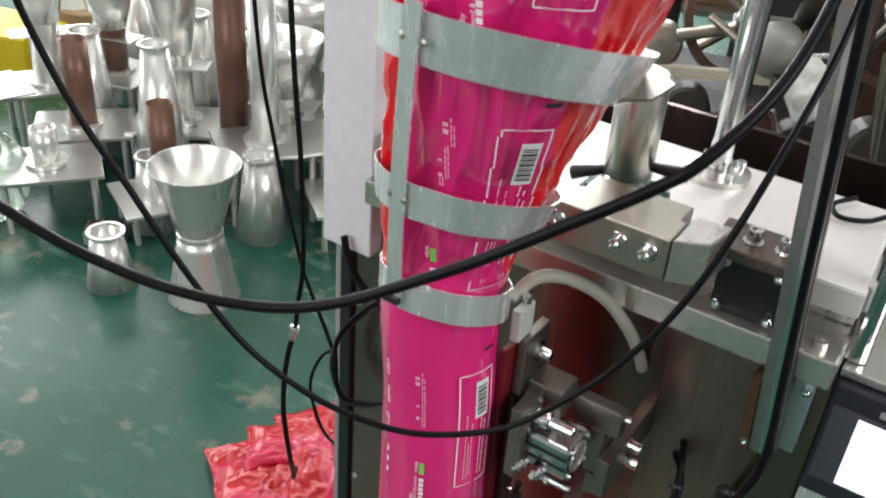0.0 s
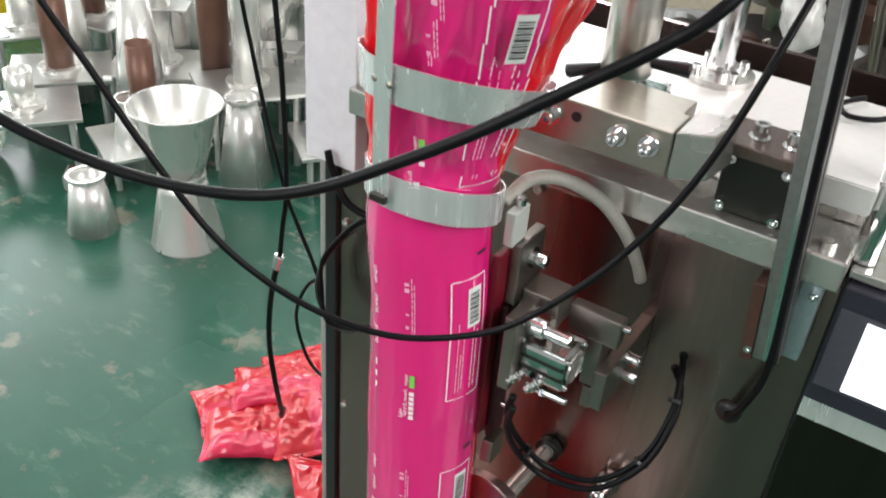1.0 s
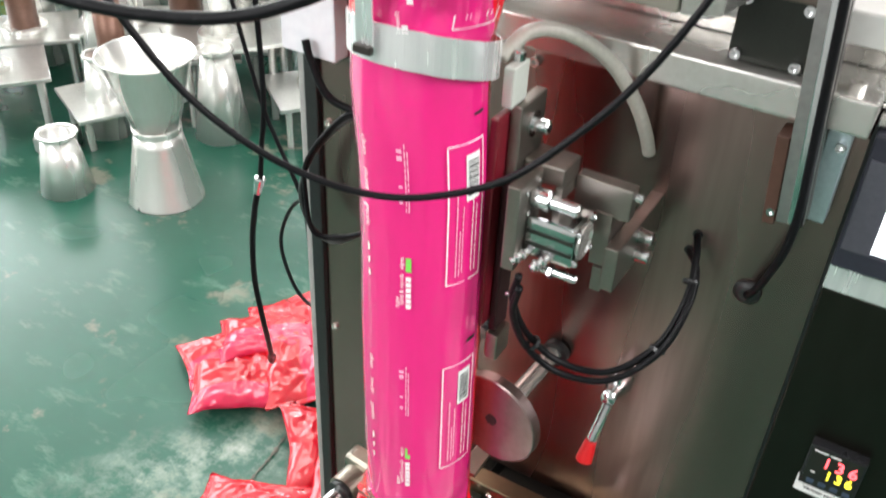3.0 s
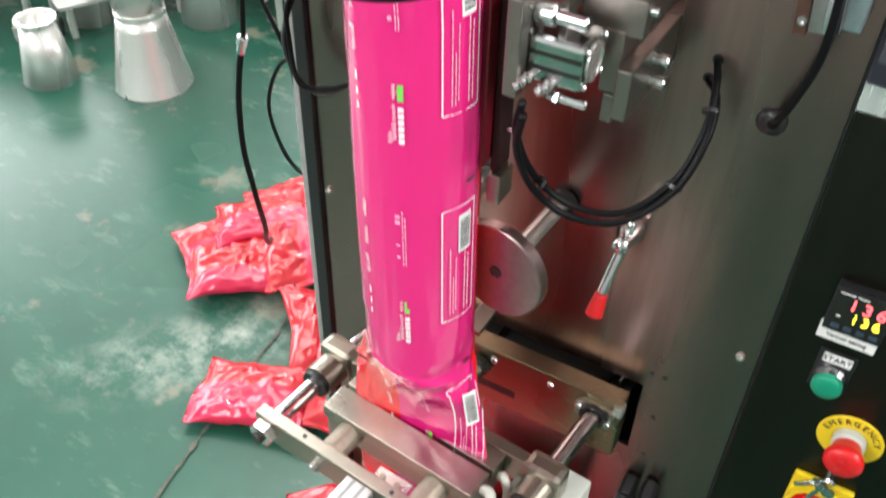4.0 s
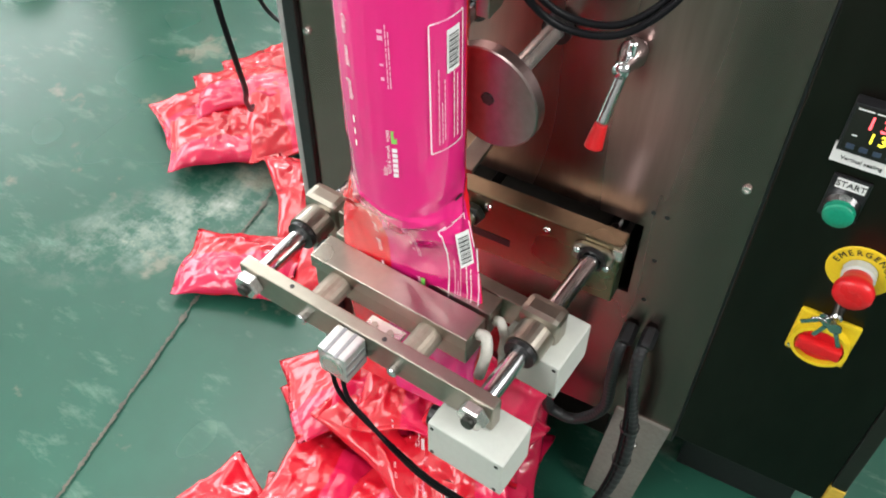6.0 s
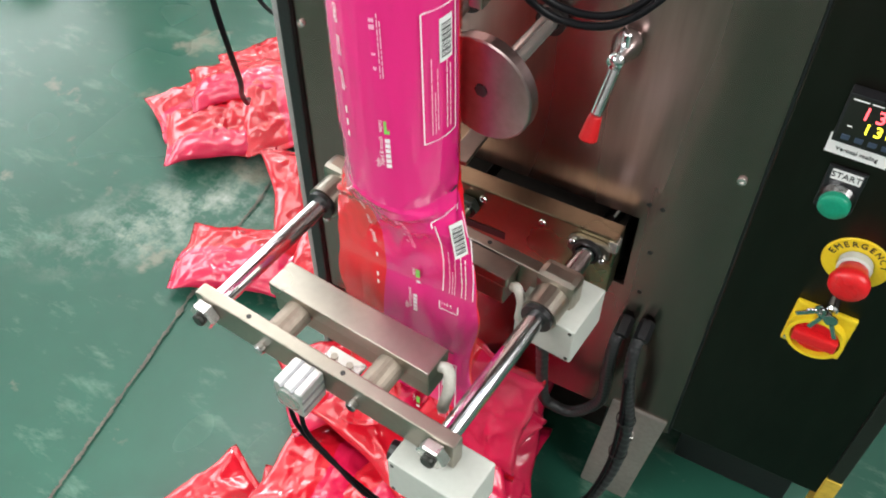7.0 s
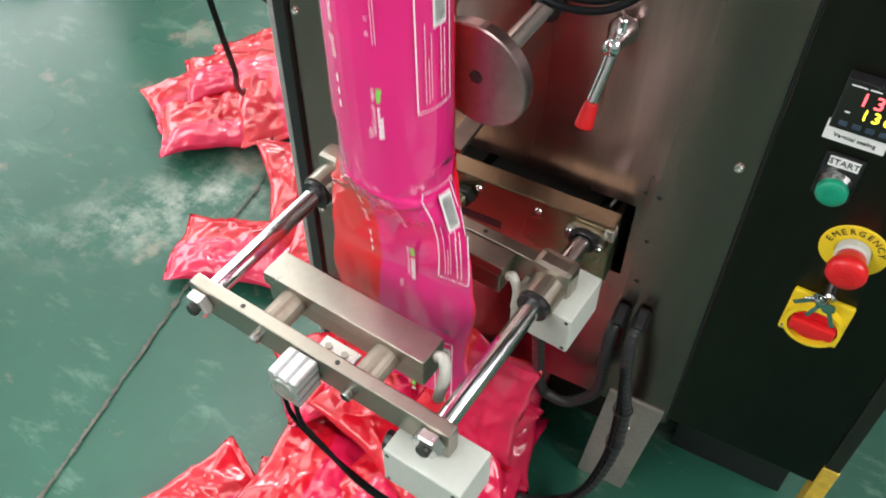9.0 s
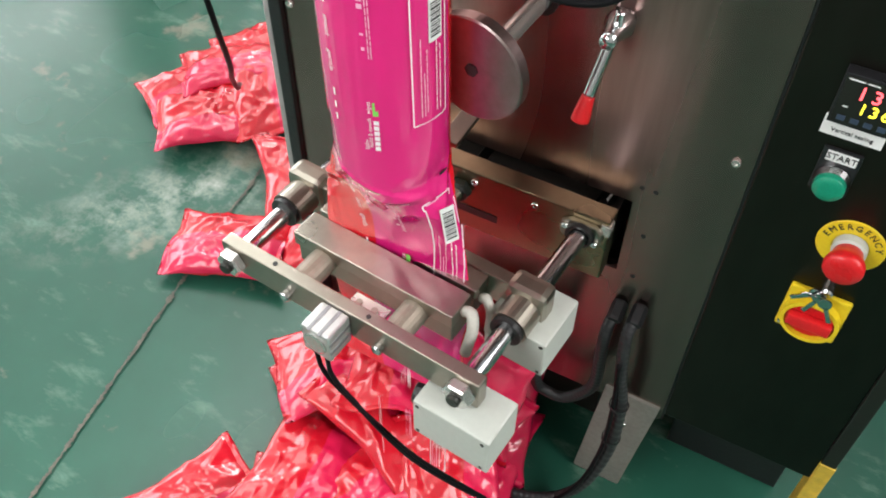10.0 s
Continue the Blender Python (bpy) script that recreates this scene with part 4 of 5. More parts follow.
# each piece: angle on the tube, height of its middle over the jaws, outlines and ink
PRINTS = [
    (53, 0.262, [(-0.0006, 0.0006, -0.062, 0.058), (0.0006, 0.008, 0.0575, 0.0587), (0.0006, 0.008, -0.0625, -0.0613)], INK),
    (66, 0.262, [(-0.007, 0.008, 0.0575, 0.0587), (-0.007, 0.008, -0.0625, -0.0613)] + bars(tiny(9, 0.004, 0.010), W, 0.001, -0.004, -0.055, 0.020) + bars(tiny(9, 0.003, 0.008), W, 0.001, -0.001, -0.055, -0.005) + bars(tiny(9, 0.004, 0.010), W, 0.001, 0.0015, -0.052, 0.018), PINKINK),
    (82, 0.262, [(-0.009, 0.008, 0.0575, 0.0587), (-0.009, 0.008, -0.0625, -0.0613), (0.0075, 0.0087, -0.062, 0.058)] + bars(tiny(12, 0.003, 0.009), W, 0.0012, -0.003, -0.055, 0.012) + bars(tiny(12, 0.003, 0.009), W, 0.0012, 0.001, -0.055, 0.010), INK),
    (78, 0.292, [(-0.0070, 0.0070, -0.019, 0.019)], LABELW),
    (17, 0.300, bars([0.004, 0.003], 0.004, 0.002, -0.003, 0.010, 0.025) + bars([0.003, 0.002], 0.003, 0.010, -0.003, -0.025, 0.0) + bars(tiny(12, 0.003, 0.007), W, 0.0012, 0.001, -0.032, 0.024) + bars(tiny(10, 0.003, 0.007), W, 0.0012, 0.003, -0.032, 0.020), PINKINK),
    (16, 0.205, bars([0.0042] * 6, 0.0042, 0.0011, 0.0035, -0.026, 0.008) + [], INK),
    (19, 0.2205, [(-0.0014, 0.0030, -0.006, 0.007)], GREENINK),
    (-22, 0.215, bars([0.006, 0.006, 0.007], 0.0020, 0.006, 0.0, -0.018, 0.020), INK),
]
BARCODE = [(-0.0052, 0.0052, z, z + w) for z, w in ((-0.015, 0.0016), (-0.0125, 0.0008), (-0.0106, 0.002), (-0.0076, 0.0008), (-0.0058, 0.0014), (-0.0034, 0.0008), (-0.0014, 0.0022), (0.0018, 0.0008), (0.0036, 0.0016), (0.0062, 0.0008), (0.008, 0.002), (0.0112, 0.0008), (0.013, 0.0012))]
TICK = [(-0.006, 0.005, -0.001, 0.001)]

FEEDS = [0.0, 2.1, 4.2, 6.3, 8.4]  # start of each pull
PULL = 0.74


def stage(t):
    return sum(ease((t - f) / PULL) for f in FEEDS)


def drop(s_rest, t):
    """How far a piece of a cut bag has fallen."""
    d = 0.0
    for k, f in enumerate(FEEDS):
        cut = f + 1.42
        if t > cut and s_rest - PITCH * (k + 1) < JZ - 0.004:
            d = max(d, min(0.26, 4.9 * (t - cut) ** 2))
    return d


def film_pose(theta, s, fall=0.0):
    """Where a print at that angle and film height lies, facing outwards."""
    th = radians(theta)
    if s > 1.124:
        s += 0.036 * ease((s - 1.124) / 0.08)
    if s > 1.45:
        d = min(1.0, (s - 1.45) / 1.04)
        cx, cy, a, b = section(1.46)
        return Matrix.Translation((cx + 0.12 * math.sin(th), cy - b * 0.2 + 0.85 * d, 1.465 + 0.60 * d)) @ pose(0, 0, 0, -55)
    if s < JZ:
        cx, cy, a, b = section(JZ)
        return Matrix.Translation((cx + a * 0.75 * math.sin(th), cy - 0.018, max(0.06, s - fall)))
    e = 0.004
    lift = 0.0012 + 0.0022 * ease((0.70 - s) / 0.05)
    p = film_point(th, s, lift)
    up = (film_point(th, s + e, lift) - film_point(th, s - e, lift)).normalized()
    side = (film_point(th + 0.04, s, lift) - film_point(th - 0.04, s, lift)).normalized()
    out = side.cross(up).normalized()
    if s > 1.1:
        up = out.cross(side)
    else:
        side = up.cross(out)
    m = Matrix((side, -out, up)).transposed().to_4x4()
    return Matrix.Translation(p) @ m


MOVES = []
COUNT = 8
CELL = 0.026


def cells(rects):
    """Cuts a print into short pieces, so that each can follow the film."""
    out = {}
    for x0, x1, z0, z1 in rects:
        while z0 < z1 - 1e-6:
            k = math.floor(z0 / CELL + 1e-6)
            top = min(z1, (k + 1) * CELL)
            out.setdefault(k, []).append((x0, x1, z0 - (k + 0.5) * CELL, top + (0.0016 if top < z1 - 1e-6 else 0) - (k + 0.5) * CELL))
            z0 = top
    return out


base = []
for th, h, rects, ink, lift in [(*p, 0.0) for p in PRINTS] + [(78, 0.292, BARCODE, BLACKINK, 0.0004), (86, 0.34, TICK, BLACKINK, 0.0)]:
    whole = ink in (LABELW, GREENINK) or rects is BARCODE
    for k, group in ({-0.5: rects} if whole else cells(rects)).items():
        bm = patch(group, lift)
        me = bpy.data.meshes.new("print")
        bm.to_mesh(me)
        bm.free()
        me.materials.append(ink)
        base.append((th, h + (k + 0.5) * CELL, me))
for word, th, h, size, up in (("clean", -22, 0.312, 0.0080, -1), ("moist", -22, 0.284, 0.0080, -1), ("gentle", -22, 0.253, 0.0080, -1), ("baby", 10, 0.184, 0.0055, 1), ("hand & mouth", 14, 0.197, 0.0052, 1), ("wipes", 14, 0.222, 0.0052, 1)):
    cu = bpy.data.curves.new("writing", "FONT")
    cu.body, cu.size, cu.align_x, cu.align_y, cu.resolution_u = word, size, "CENTER", "CENTER", 2
    tmp = bpy.data.objects.new("writing", cu)
    me = bpy.data.meshes.new_from_object(tmp)
    bpy.data.objects.remove(tmp)
    me.transform(Matrix(((0, -up, 0, 0), (0, 0, -1, 0), (up, 0, 0, 0), (0, 0, 0, 1))))
    me.materials.clear()
    me.materials.append(INK)
    base.append((th, h, me))
for j in range(COUNT):
    for th, h, me in base:
        ob = tagged(new("print", me), kind="stuff")
        ob.parent = film
        MOVES.append((ob, th, JZ + h + PITCH * (j - 1)))


def film_motion():
    times = sorted({0.0, 10.0} | {round(f + 0.1 * k, 2) for f in FEEDS for k in range(9)} | {round(f + 1.42 + 0.12 * k, 2) for f in FEEDS for k in range(3)})
    times = [t for t in times if 0 <= t <= 10]
    for ob, th, s0 in MOVES:
        rows = []
        for t in times:
            rows.append((t, film_pose(th, s0 - PITCH * stage(t), drop(s0, t))))
        walk(ob, rows)


# ---- the cross sealing jaws ----
ANG = -5.4
jaw_home = pose(0.232, -0.168, JZ, 0, 0, ANG)
front_bar = part("front_jaw_carriage", box(-0.137, 0.157, -0.082, -0.068, -0.022, 0.013, 0.0015), BAR, machine, "nickel-grey front jaw bar on two chromed rods")
rear_bar = part("rear_jaw_carriage", box(-0.124, 0.156, 0.028, 0.042, -0.022, 0.013, 0.0015), BAR, machine, "nickel-grey rear jaw bar")


DULLB = mat("dull_bronze", (0.30, 0.25, 0.20), 0.5, 0.6, 0.15, 12, 0.06, 120)
CASTALU = mat("anodised_silver_aluminium", (0.62, 0.62, 0.61), 0.34, 0.8, 0.10, 12, 0.04, 120)
GROOVE = mat("shadowed_aluminium", (0.30, 0.30, 0.31), 0.4, 0.7, 0.1, 12)


def jaw_parts():
    f = front_bar
    for x in (-0.122, 0.140):
        part("guide_rod", rod((x, -0.075, -0.004), (x, 0.30, -0.004), 0.0098, 24), CHROME, f, "chromed guide rod")
        part("rod_nut", hexnut((x, -0.0822, -0.004), (x, -0.0935, -0.004), 0.0150), BRIGHT, f)
        part("rod_end", rod((x, -0.0935, -0.004), (x, -0.0990, -0.004), 0.0066, 16), BLACKAN, f)
    part("jaw", box(-0.085, 0.099, -0.036, -0.0035, 0.000, 0.016, 0.0012), JAW, f, "front sealing jaw block")
    part("jaw_lower", box(-0.083, 0.097, -0.033, -0.0035, -0.026, -0.0005, 0.0015), BAR, f)
    for x in (-0.050, 0.058):
        part("spring_post", rod((x, -0.068, -0.004), (x, -0.034, -0.004), 0.0138, 22), DULLB, f, "dull bronze post")
        part("post_screw", rod((x - 0.006, -0.082, -0.010), (x - 0.006, -0.090, -0.010), 0.0055, 14), CHROME, f)
    for x in (-0.075, 0.035):
        part("hole", lathe([(0.0025, 0.0132), (0.0025, 0.0136)], 12, Matrix.Translation((x, -0.075, 0))), BLACKINK, f)
    cyl = part("cutter_cylinder", box(-0.013, 0.019, -0.114, -0.0825, -0.026, 0.010, 0.0025), CASTALU, f, "square silver cutter cylinder")
    for k in range(2):
        part("groove", box(-0.0050 + 0.0120 * k, -0.0015 + 0.0120 * k, -0.1155, -0.083, 0.0095, 0.0106, 0.0002), GROOVE, cyl)
    for k in range(2):
        part("groove", box(-0.0134, -0.0127, -0.1135, -0.083, -0.016 + 0.012 * k, -0.012 + 0.012 * k, 0.0002), GROOVE, cyl)
        part("groove", box(0.0187, 0.0194, -0.1135, -0.083, -0.016 + 0.012 * k, -0.012 + 0.012 * k, 0.0002), GROOVE, cyl)
    part("end_cap", lathe([(0.0125, 0), (0.0125, 0.0012), (0.010, 0.002)], 24, Matrix.Translation((0.003, -0.114, -0.008)) @ pose(0, 0, 0, 90)), BRIGHT, cyl)
    part("cutter_link", box(0.0, 0.040, -0.0675, -0.048, -0.008, -0.004, 0.001), BRIGHT, f)
    for x in (0.01, 0.028):
        part("link_screw", lathe([(0.0035, -0.004), (0.0035, -0.001)], 12, Matrix.Translation((x, -0.058, 0))), BAR, f)
    bx = part("junction_box", box(0.104, 0.184, -0.106, -0.056, -0.076, -0.0235, 0.002), GREYBOX, f, "pale grey plastic junction box")
    for x in (0.109, 0.177):
        for z in (-0.071, -0.030):
            part("box_screw", rod((x, -0.1055, z), (x, -0.1066, z), 0.0022, 10), BLACKAN, bx)
    part("box_gland", rod((0.104, -0.086, -0.043), (0.094, -0.088, -0.043), 0.010, 16), BLACKPL, f)
    part("jaw_hose", tube([(0.101, -0.018, 0.008), (0.110, -0.020, 0.012), (0.116, -0.028, 0.0), (0.113, -0.034, -0.03)], 0.0055, 12, 8), WHITEHOSE, f, "white hose", smooth=True)
    for k in (0, 1):
        part("cutter_wire", tube([(-0.003 + 0.013 * k, -0.110, -0.024), (0.008 + 0.010 * k, -0.114, -0.050), (0.036 + 0.005 * k, -0.113, -0.076), (0.068 + 0.003 * k, -0.107 - 0.003 * k, -0.110), (0.092, -0.084 - 0.004 * k, -0.180), (0.126, -0.053 - 0.004 * k, -0.252), (0.161, -0.032, -0.298)], 0.0024, 10, 8), CABLE, f, "thin black wire", smooth=True)
    r = rear_bar
    part("jaw", box(-0.085, 0.099, 0.0035, 0.0275, 0.0, 0.012, 0.0015), JAW, r, "rear sealing jaw block")
    part("jaw_lower", box(-0.083, 0.097, 0.0035, 0.0275, -0.026, -0.0005, 0.0015), BAR, r)
    for x in (-0.122, 0.140):
        part("bushing", band(0.0100, 0.0100, -0.020, 0.024, 0.0085, 28, m=Matrix.Translation((x, 0.02, -0.004)) @ pose(0, 0, 0, 90)), BAR, r)
        part("bushing_boss", box(x - 0.021, x + 0.021, 0.022, 0.048, -0.028, 0.020, 0.007), BAR, r, "rounded cast boss")
        part("bushing_ring", band(0.0100, 0.0100, 0.0245, 0.030, 0.0062, 28, m=Matrix.Translation((x, 0.02, -0.004)) @ pose(0, 0, 0, 90)), BLACK, r)
    bx = part("junction_box", box(0.112, 0.177, 0.002, 0.066, -0.062, -0.012, 0.002), GREYBOX, r, "pale grey plastic junction box")
    for x in (0.117, 0.172):
        for z in (-0.057, -0.017):
            part("box_screw", rod((x, 0.0025, z), (x, 0.0014, z), 0.0022, 10), BLACKAN, bx)
    part("jaw_hose", tube([(0.102, 0.012, -0.004), (0.108, 0.010, 0.0), (0.116, 0.006, -0.012), (0.116, 0.004, -0.035)], 0.0050, 12, 8), WHITEHOSE, r, "white hose", smooth=True)
    part("hole", lathe([(0.0025, 0.0132), (0.0025, 0.0136)], 12, Matrix.Translation((0.06, 0.035, 0))), BLACKINK, r)


jaw_parts()


CLOSE = [-0.89, 1.19, 3.28, 5.36, 7.41, 9.51]  # when the jaws start to close and to open
OPEN = [-0.05, 1.98, 4.03, 6.07, 8.10, 10.20]


def opening(t):
    """How far the jaws stand open, from 0 to 1."""
    v = 1.0
    for c, o in zip(CLOSE, OPEN):
        v = min(v, 1 - ease((t - c) / 0.25) + ease((t - o) / 0.27))
    return max(0.0, min(1.0, v))


def jaw_motion():
    times = sorted({0.0, 10.0} | {round(c + 0.05 * i, 3) for c in CLOSE for i in range(6)} | {round(o + 0.054 * i, 3) for o in OPEN for i in range(6)})
    times = [t for t in times if 0 <= t <= 10]
    walk(front_bar, [(t, jaw_home @ pose(0, -0.053 * opening(t), 0)) for t in times])
    walk(rear_bar, [(t, jaw_home @ pose(0, 0.040 * opening(t), 0)) for t in times])


# ---- filled bags ----


def bag_mesh(seed, w=0.155, l=0.205, h=0.038):
    """A pillow bag with sealed ends, creased and dented."""
    r = random.Random(seed)
    o = Vector((r.uniform(0, 50), r.uniform(0, 50), r.uniform(0, 50)))
    folds = [(r.uniform(0, 3.14), r.uniform(-0.7, 0.7), r.uniform(0.05, 0.13), r.uniform(-0.011, 0.011)) for _ in range(7)]
    bm = bmesh.new()
    nx, ny = 34, 44
    grid = {}
    for side in (1, -1):
        for i in range(nx + 1):
            for j in range(ny + 1):
                u, v = i / nx * 2 - 1, j / ny * 2 - 1
                edge = i in (0, nx) or j in (0, ny)
                if edge and side == -1:
                    grid[(side, i, j)] = grid[(1, i, j)]
                    continue
                fx, fy = max(0.0, 1 - abs(u) ** 2.6), max(0.0, 1 - abs(v / 0.90) ** 2.6)
                z = h / 2 * (fx ** 0.55) * (fy ** 0.6) * side
                p = Vector((u * w / 2 * (1 - 0.12 * fy), v * l / 2, z))
                q = Vector((u * 1.5, v * 1.9, side * 0.6)) + o
                soft = (0.25 + 0.75 * fy) * fx ** 0.35
                crease = 0.016 * (0.32 - abs(noise.noise(q * 1.1))) + 0.009 * (0.3 - abs(noise.noise(q * 2.3 + Vector((3, 1, 0))))) + 0.0042 * (0.25 - abs(noise.noise(q * 4.7)))
                for a, d, wd, amp in folds:
                    s = (u * math.cos(a) + v * math.sin(a) - d) / wd
                    crease += amp * max(0.0, 1 - abs(s)) * (0.6 + 0.4 * noise.noise(q))
                fan = max(0.0, abs(v) - 0.6) / 0.4 * (1 - fy * 0.5)
                crease += 0.0035 * fan * noise.noise(Vector((u * 7, o.x, side)))
                p.z += side * 0.8 * crease * soft
                p.z += 0.012 * noise.noise(Vector((u * 0.8, v * 0.8, 3)) + o) + 0.004 * fan * math.sin(5 * u + o.x)
                p.x += 0.007 * noise.noise(q * 0.9 + Vector((9, 0, 0)))
                p.y += 0.010 * noise.noise(q * 0.8 + Vector((0, 9, 0)))
                grid[(side, i, j)] = bm.verts.new(p)
    cut = r.uniform(0.35, 0.8)
    verts = {k: v.co.copy() for k, v in grid.items()}
    bm.free()
    pieces = []
    for j0, j1 in ((2, ny - 2), (0, 2), (ny - 2, ny)):
        bm, made = bmesh.new(), {}
        for side in (1, -1):
            for i in range(nx):
                for j in range(j0, j1):
                    vs = []
                    for k in ((i, j), (i + 1, j), (i + 1, j + 1), (i, j + 1)):
                        key = (1 if k[0] in (0, nx) or k[1] in (0, ny) else side, *k)
                        if key not in made:
                            made[key] = bm.verts.new(verts[key])
                        vs.append(made[key])
                    f = bm.faces.new(vs if side == 1 else vs[::-1])
                    f.smooth = True
                    f.material_index = 1 if side == 1 and (i + 0.5) / nx > cut else 0
        pieces.append(bm)
    return pieces


BAGRED = mat("glossy_red_bag_film", (0.57, 0.008, 0.022), 0.22, 0, 0.15, 9, fine=0.01, coat=0.5, crinkle=0.024, stretch=(1.9, 0.45, 1.2), rough_vary=0.06)
BAGPINK = mat("glossy_pink_bag_film", (0.63, 0.011, 0.068), 0.22, 0, 0.12, 9, fine=0.01, coat=0.5, crinkle=0.024, stretch=(1.9, 0.45, 1.2), rough_vary=0.06)


def bag(m, label, seed, mats=(BAGRED, BAGPINK), group="finished bags on the floor"):
    body, *ends = bag_mesh(seed)
    ob = bm_object("filled_bag", body, list(mats))
    ob.matrix_basis = m
    for e in ends:
        part("end_seal", e, list(mats), ob)
    return tagged(ob, label, "bag", group)


FLAT = "glossy red film bag lying on the green floor"
HEAP = "glossy red film bag in the heap beside the machine"
PILE = "crumpled red and pink film bag in the pile under the jaws"
bag(pose(-0.247, 0.079, 0.026, 3, -2, -70), "single glossy red film bag lying apart on the floor", 1)
for k, row in enumerate([(-0.550, 0.372, 0.030, 0, 2, -34), (-0.470, 0.316, 0.040, 2, 3, -52), (-0.505, 0.440, 0.066, 8, -6, -50), (-0.490, 0.535, 0.045, 6, 4, -34), (-0.395, 0.405, 0.060, 10, -8, 42), (-0.230, 0.270, 0.03, 5, 10, 42), (-0.115, 0.185, 0.028, 4, 8, 24)]):
    bag(pose(*row), HEAP if k > 1 else FLAT, 10 + k)
for k, row in enumerate([(0.0, -0.345, 0.035, 6, 4, -30), (0.12, -0.30, 0.032, -3, 4, 12), (0.25, -0.25, 0.03, 4, -5, 70), (0.13, -0.17, 0.035, 4, 6, 30), (0.30, -0.08, 0.03, 2, 5, 10), (0.075, -0.055, 0.03, 3, 4, -35), (0.19, -0.05, 0.06, 14, -10, 55), (0.125, -0.225, 0.075, -10, 8, 6), (0.225, -0.195, 0.085, 8, -10, -22), (0.085, -0.065, 0.115, 8, -6, -46), (0.18, -0.11, 0.105, 10, 8, 75), (0.29, -0.02, 0.085, 40, 8, 18), (0.22, 0.06, 0.035, 5, -3, 15), (0.27, -0.10, 0.12, 46, 12, -10), (0.165, -0.045, 0.13, -14, 6, 20), (0.30, -0.17, 0.11, 22, -16, 30), (0.290, -0.085, 0.215, 78, 3, -4)]):
    bag(pose(*row), PILE, 30 + k)

# ---- cables ----


def cable(name, pts, r, label, material=CABLE, n=12, per=10, group=""):
    ob = part(name, tube(pts, r, n, per), material, None, smooth=True)
    return tagged(ob, label, "cable", group)



# the thick cable and the thinner one that sag across before the machine
cable("hanging_cable", [(-0.10, -0.46, 1.36), (-0.03, -0.44, 1.277), (0.06, -0.406, 1.219), (0.115, -0.384, 1.196), (0.165, -0.365, 1.187), (0.215, -0.344, 1.188), (0.256, -0.327, 1.201), (0.30, -0.31, 1.227), (0.335, -0.296, 1.25), (0.376, -0.28, 1.281), (0.414, -0.264, 1.310), (0.437, -0.25, 1.333), (0.456, -0.20, 1.372), (0.456, -0.12, 1.43), (0.446, -0.060, 1.50), (0.430, -0.056, 1.68)], 0.0037, "thick black rubber cable sagging across the machine front")
cable("hanging_cable", [(0.02, -0.385, 1.43), (0.045, -0.37, 1.335), (0.066, -0.36, 1.28), (0.09, -0.349, 1.236), (0.118, -0.337, 1.184), (0.155, -0.32, 1.124), (0.19, -0.304, 1.09), (0.228, -0.287, 1.069), (0.268, -0.27, 1.061), (0.304, -0.253, 1.066), (0.34, -0.237, 1.083), (0.372, -0.223, 1.115), (0.401, -0.21, 1.154), (0.43, -0.196, 1.212), (0.450, -0.17, 1.285), (0.460, -0.10, 1.37), (0.451, -0.058, 1.44), (0.428, -0.055, 1.69)], 0.0024, "thin black cable sagging in a loop before the film")
g = cable("rail_cable", [(0.464, -0.001, 0.896), (0.468, -0.018, 0.905), (0.480, -0.040, 0.945), (0.489, -0.0535, 1.0), (0.482, -0.0535, 1.10), (0.456, -0.0535, 1.40), (0.430, -0.0535, 1.69)], 0.0032, "black cable running up the rail from a grommet")
part("grommet", lathe([(0.0115, 0), (0.012, 0.002), (0.008, 0.005), (0.004, 0.006)], 22, Matrix.Translation((0.464, 0, 0.896)) @ pose(0, 0, 0, 90)), BLACK, g, smooth=True)
# twin air hoses in a loop from the cylinder to the panel
LOOP = [(0.321, -0.162, 0.953), (0.313, -0.150, 0.918), (0.318, -0.125, 0.868), (0.345, -0.110, 0.838), (0.385, -0.095, 0.835), (0.415, -0.070, 0.862), (0.424, -0.045, 0.900), (0.419, -0.020, 0.925), (0.412, -0.002, 0.935)]
cable("air_hose", LOOP, 0.0030, "black air hose looping from the cylinder to the panel", group="air hoses")
cable("air_hose", [(x + 0.004, y - 0.006, z - 0.006 - 0.004 * math.sin(i)) for i, (x, y, z) in enumerate(LOOP[:-1])] + [(0.408, -0.002, 0.917)], 0.0030, "black air hose looping from the cylinder to the panel", group="air hoses")
for u in (2.2, 5.0, 6.5):
    i = int(u)
    a, b = Vector(LOOP[i]), Vector(LOOP[i + 1])
    p = a + (b - a) * (u - i)
    tagged(part("cable_tie", band(0.0062, 0.0062, -0.0015, 0.0015, 0.001, 16, m=Matrix.Translation(p + Vector((0.001, -0.002, -0.003))) @ (b - a).to_track_quat("Z", "Y").to_matrix().to_4x4()), BLACKPL, None), "black nylon cable tie round the air hoses", "cable tie", "cable ties")
for x, z in ((0.412, 0.935), (0.408, 0.917)):
    part("hole", lathe([(0.0045, 0), (0.0045, 0.0012)], 16, Matrix.Translation((x, 0.0, z)) @ pose(0, 0, 0, 90)), BLACK, machine)
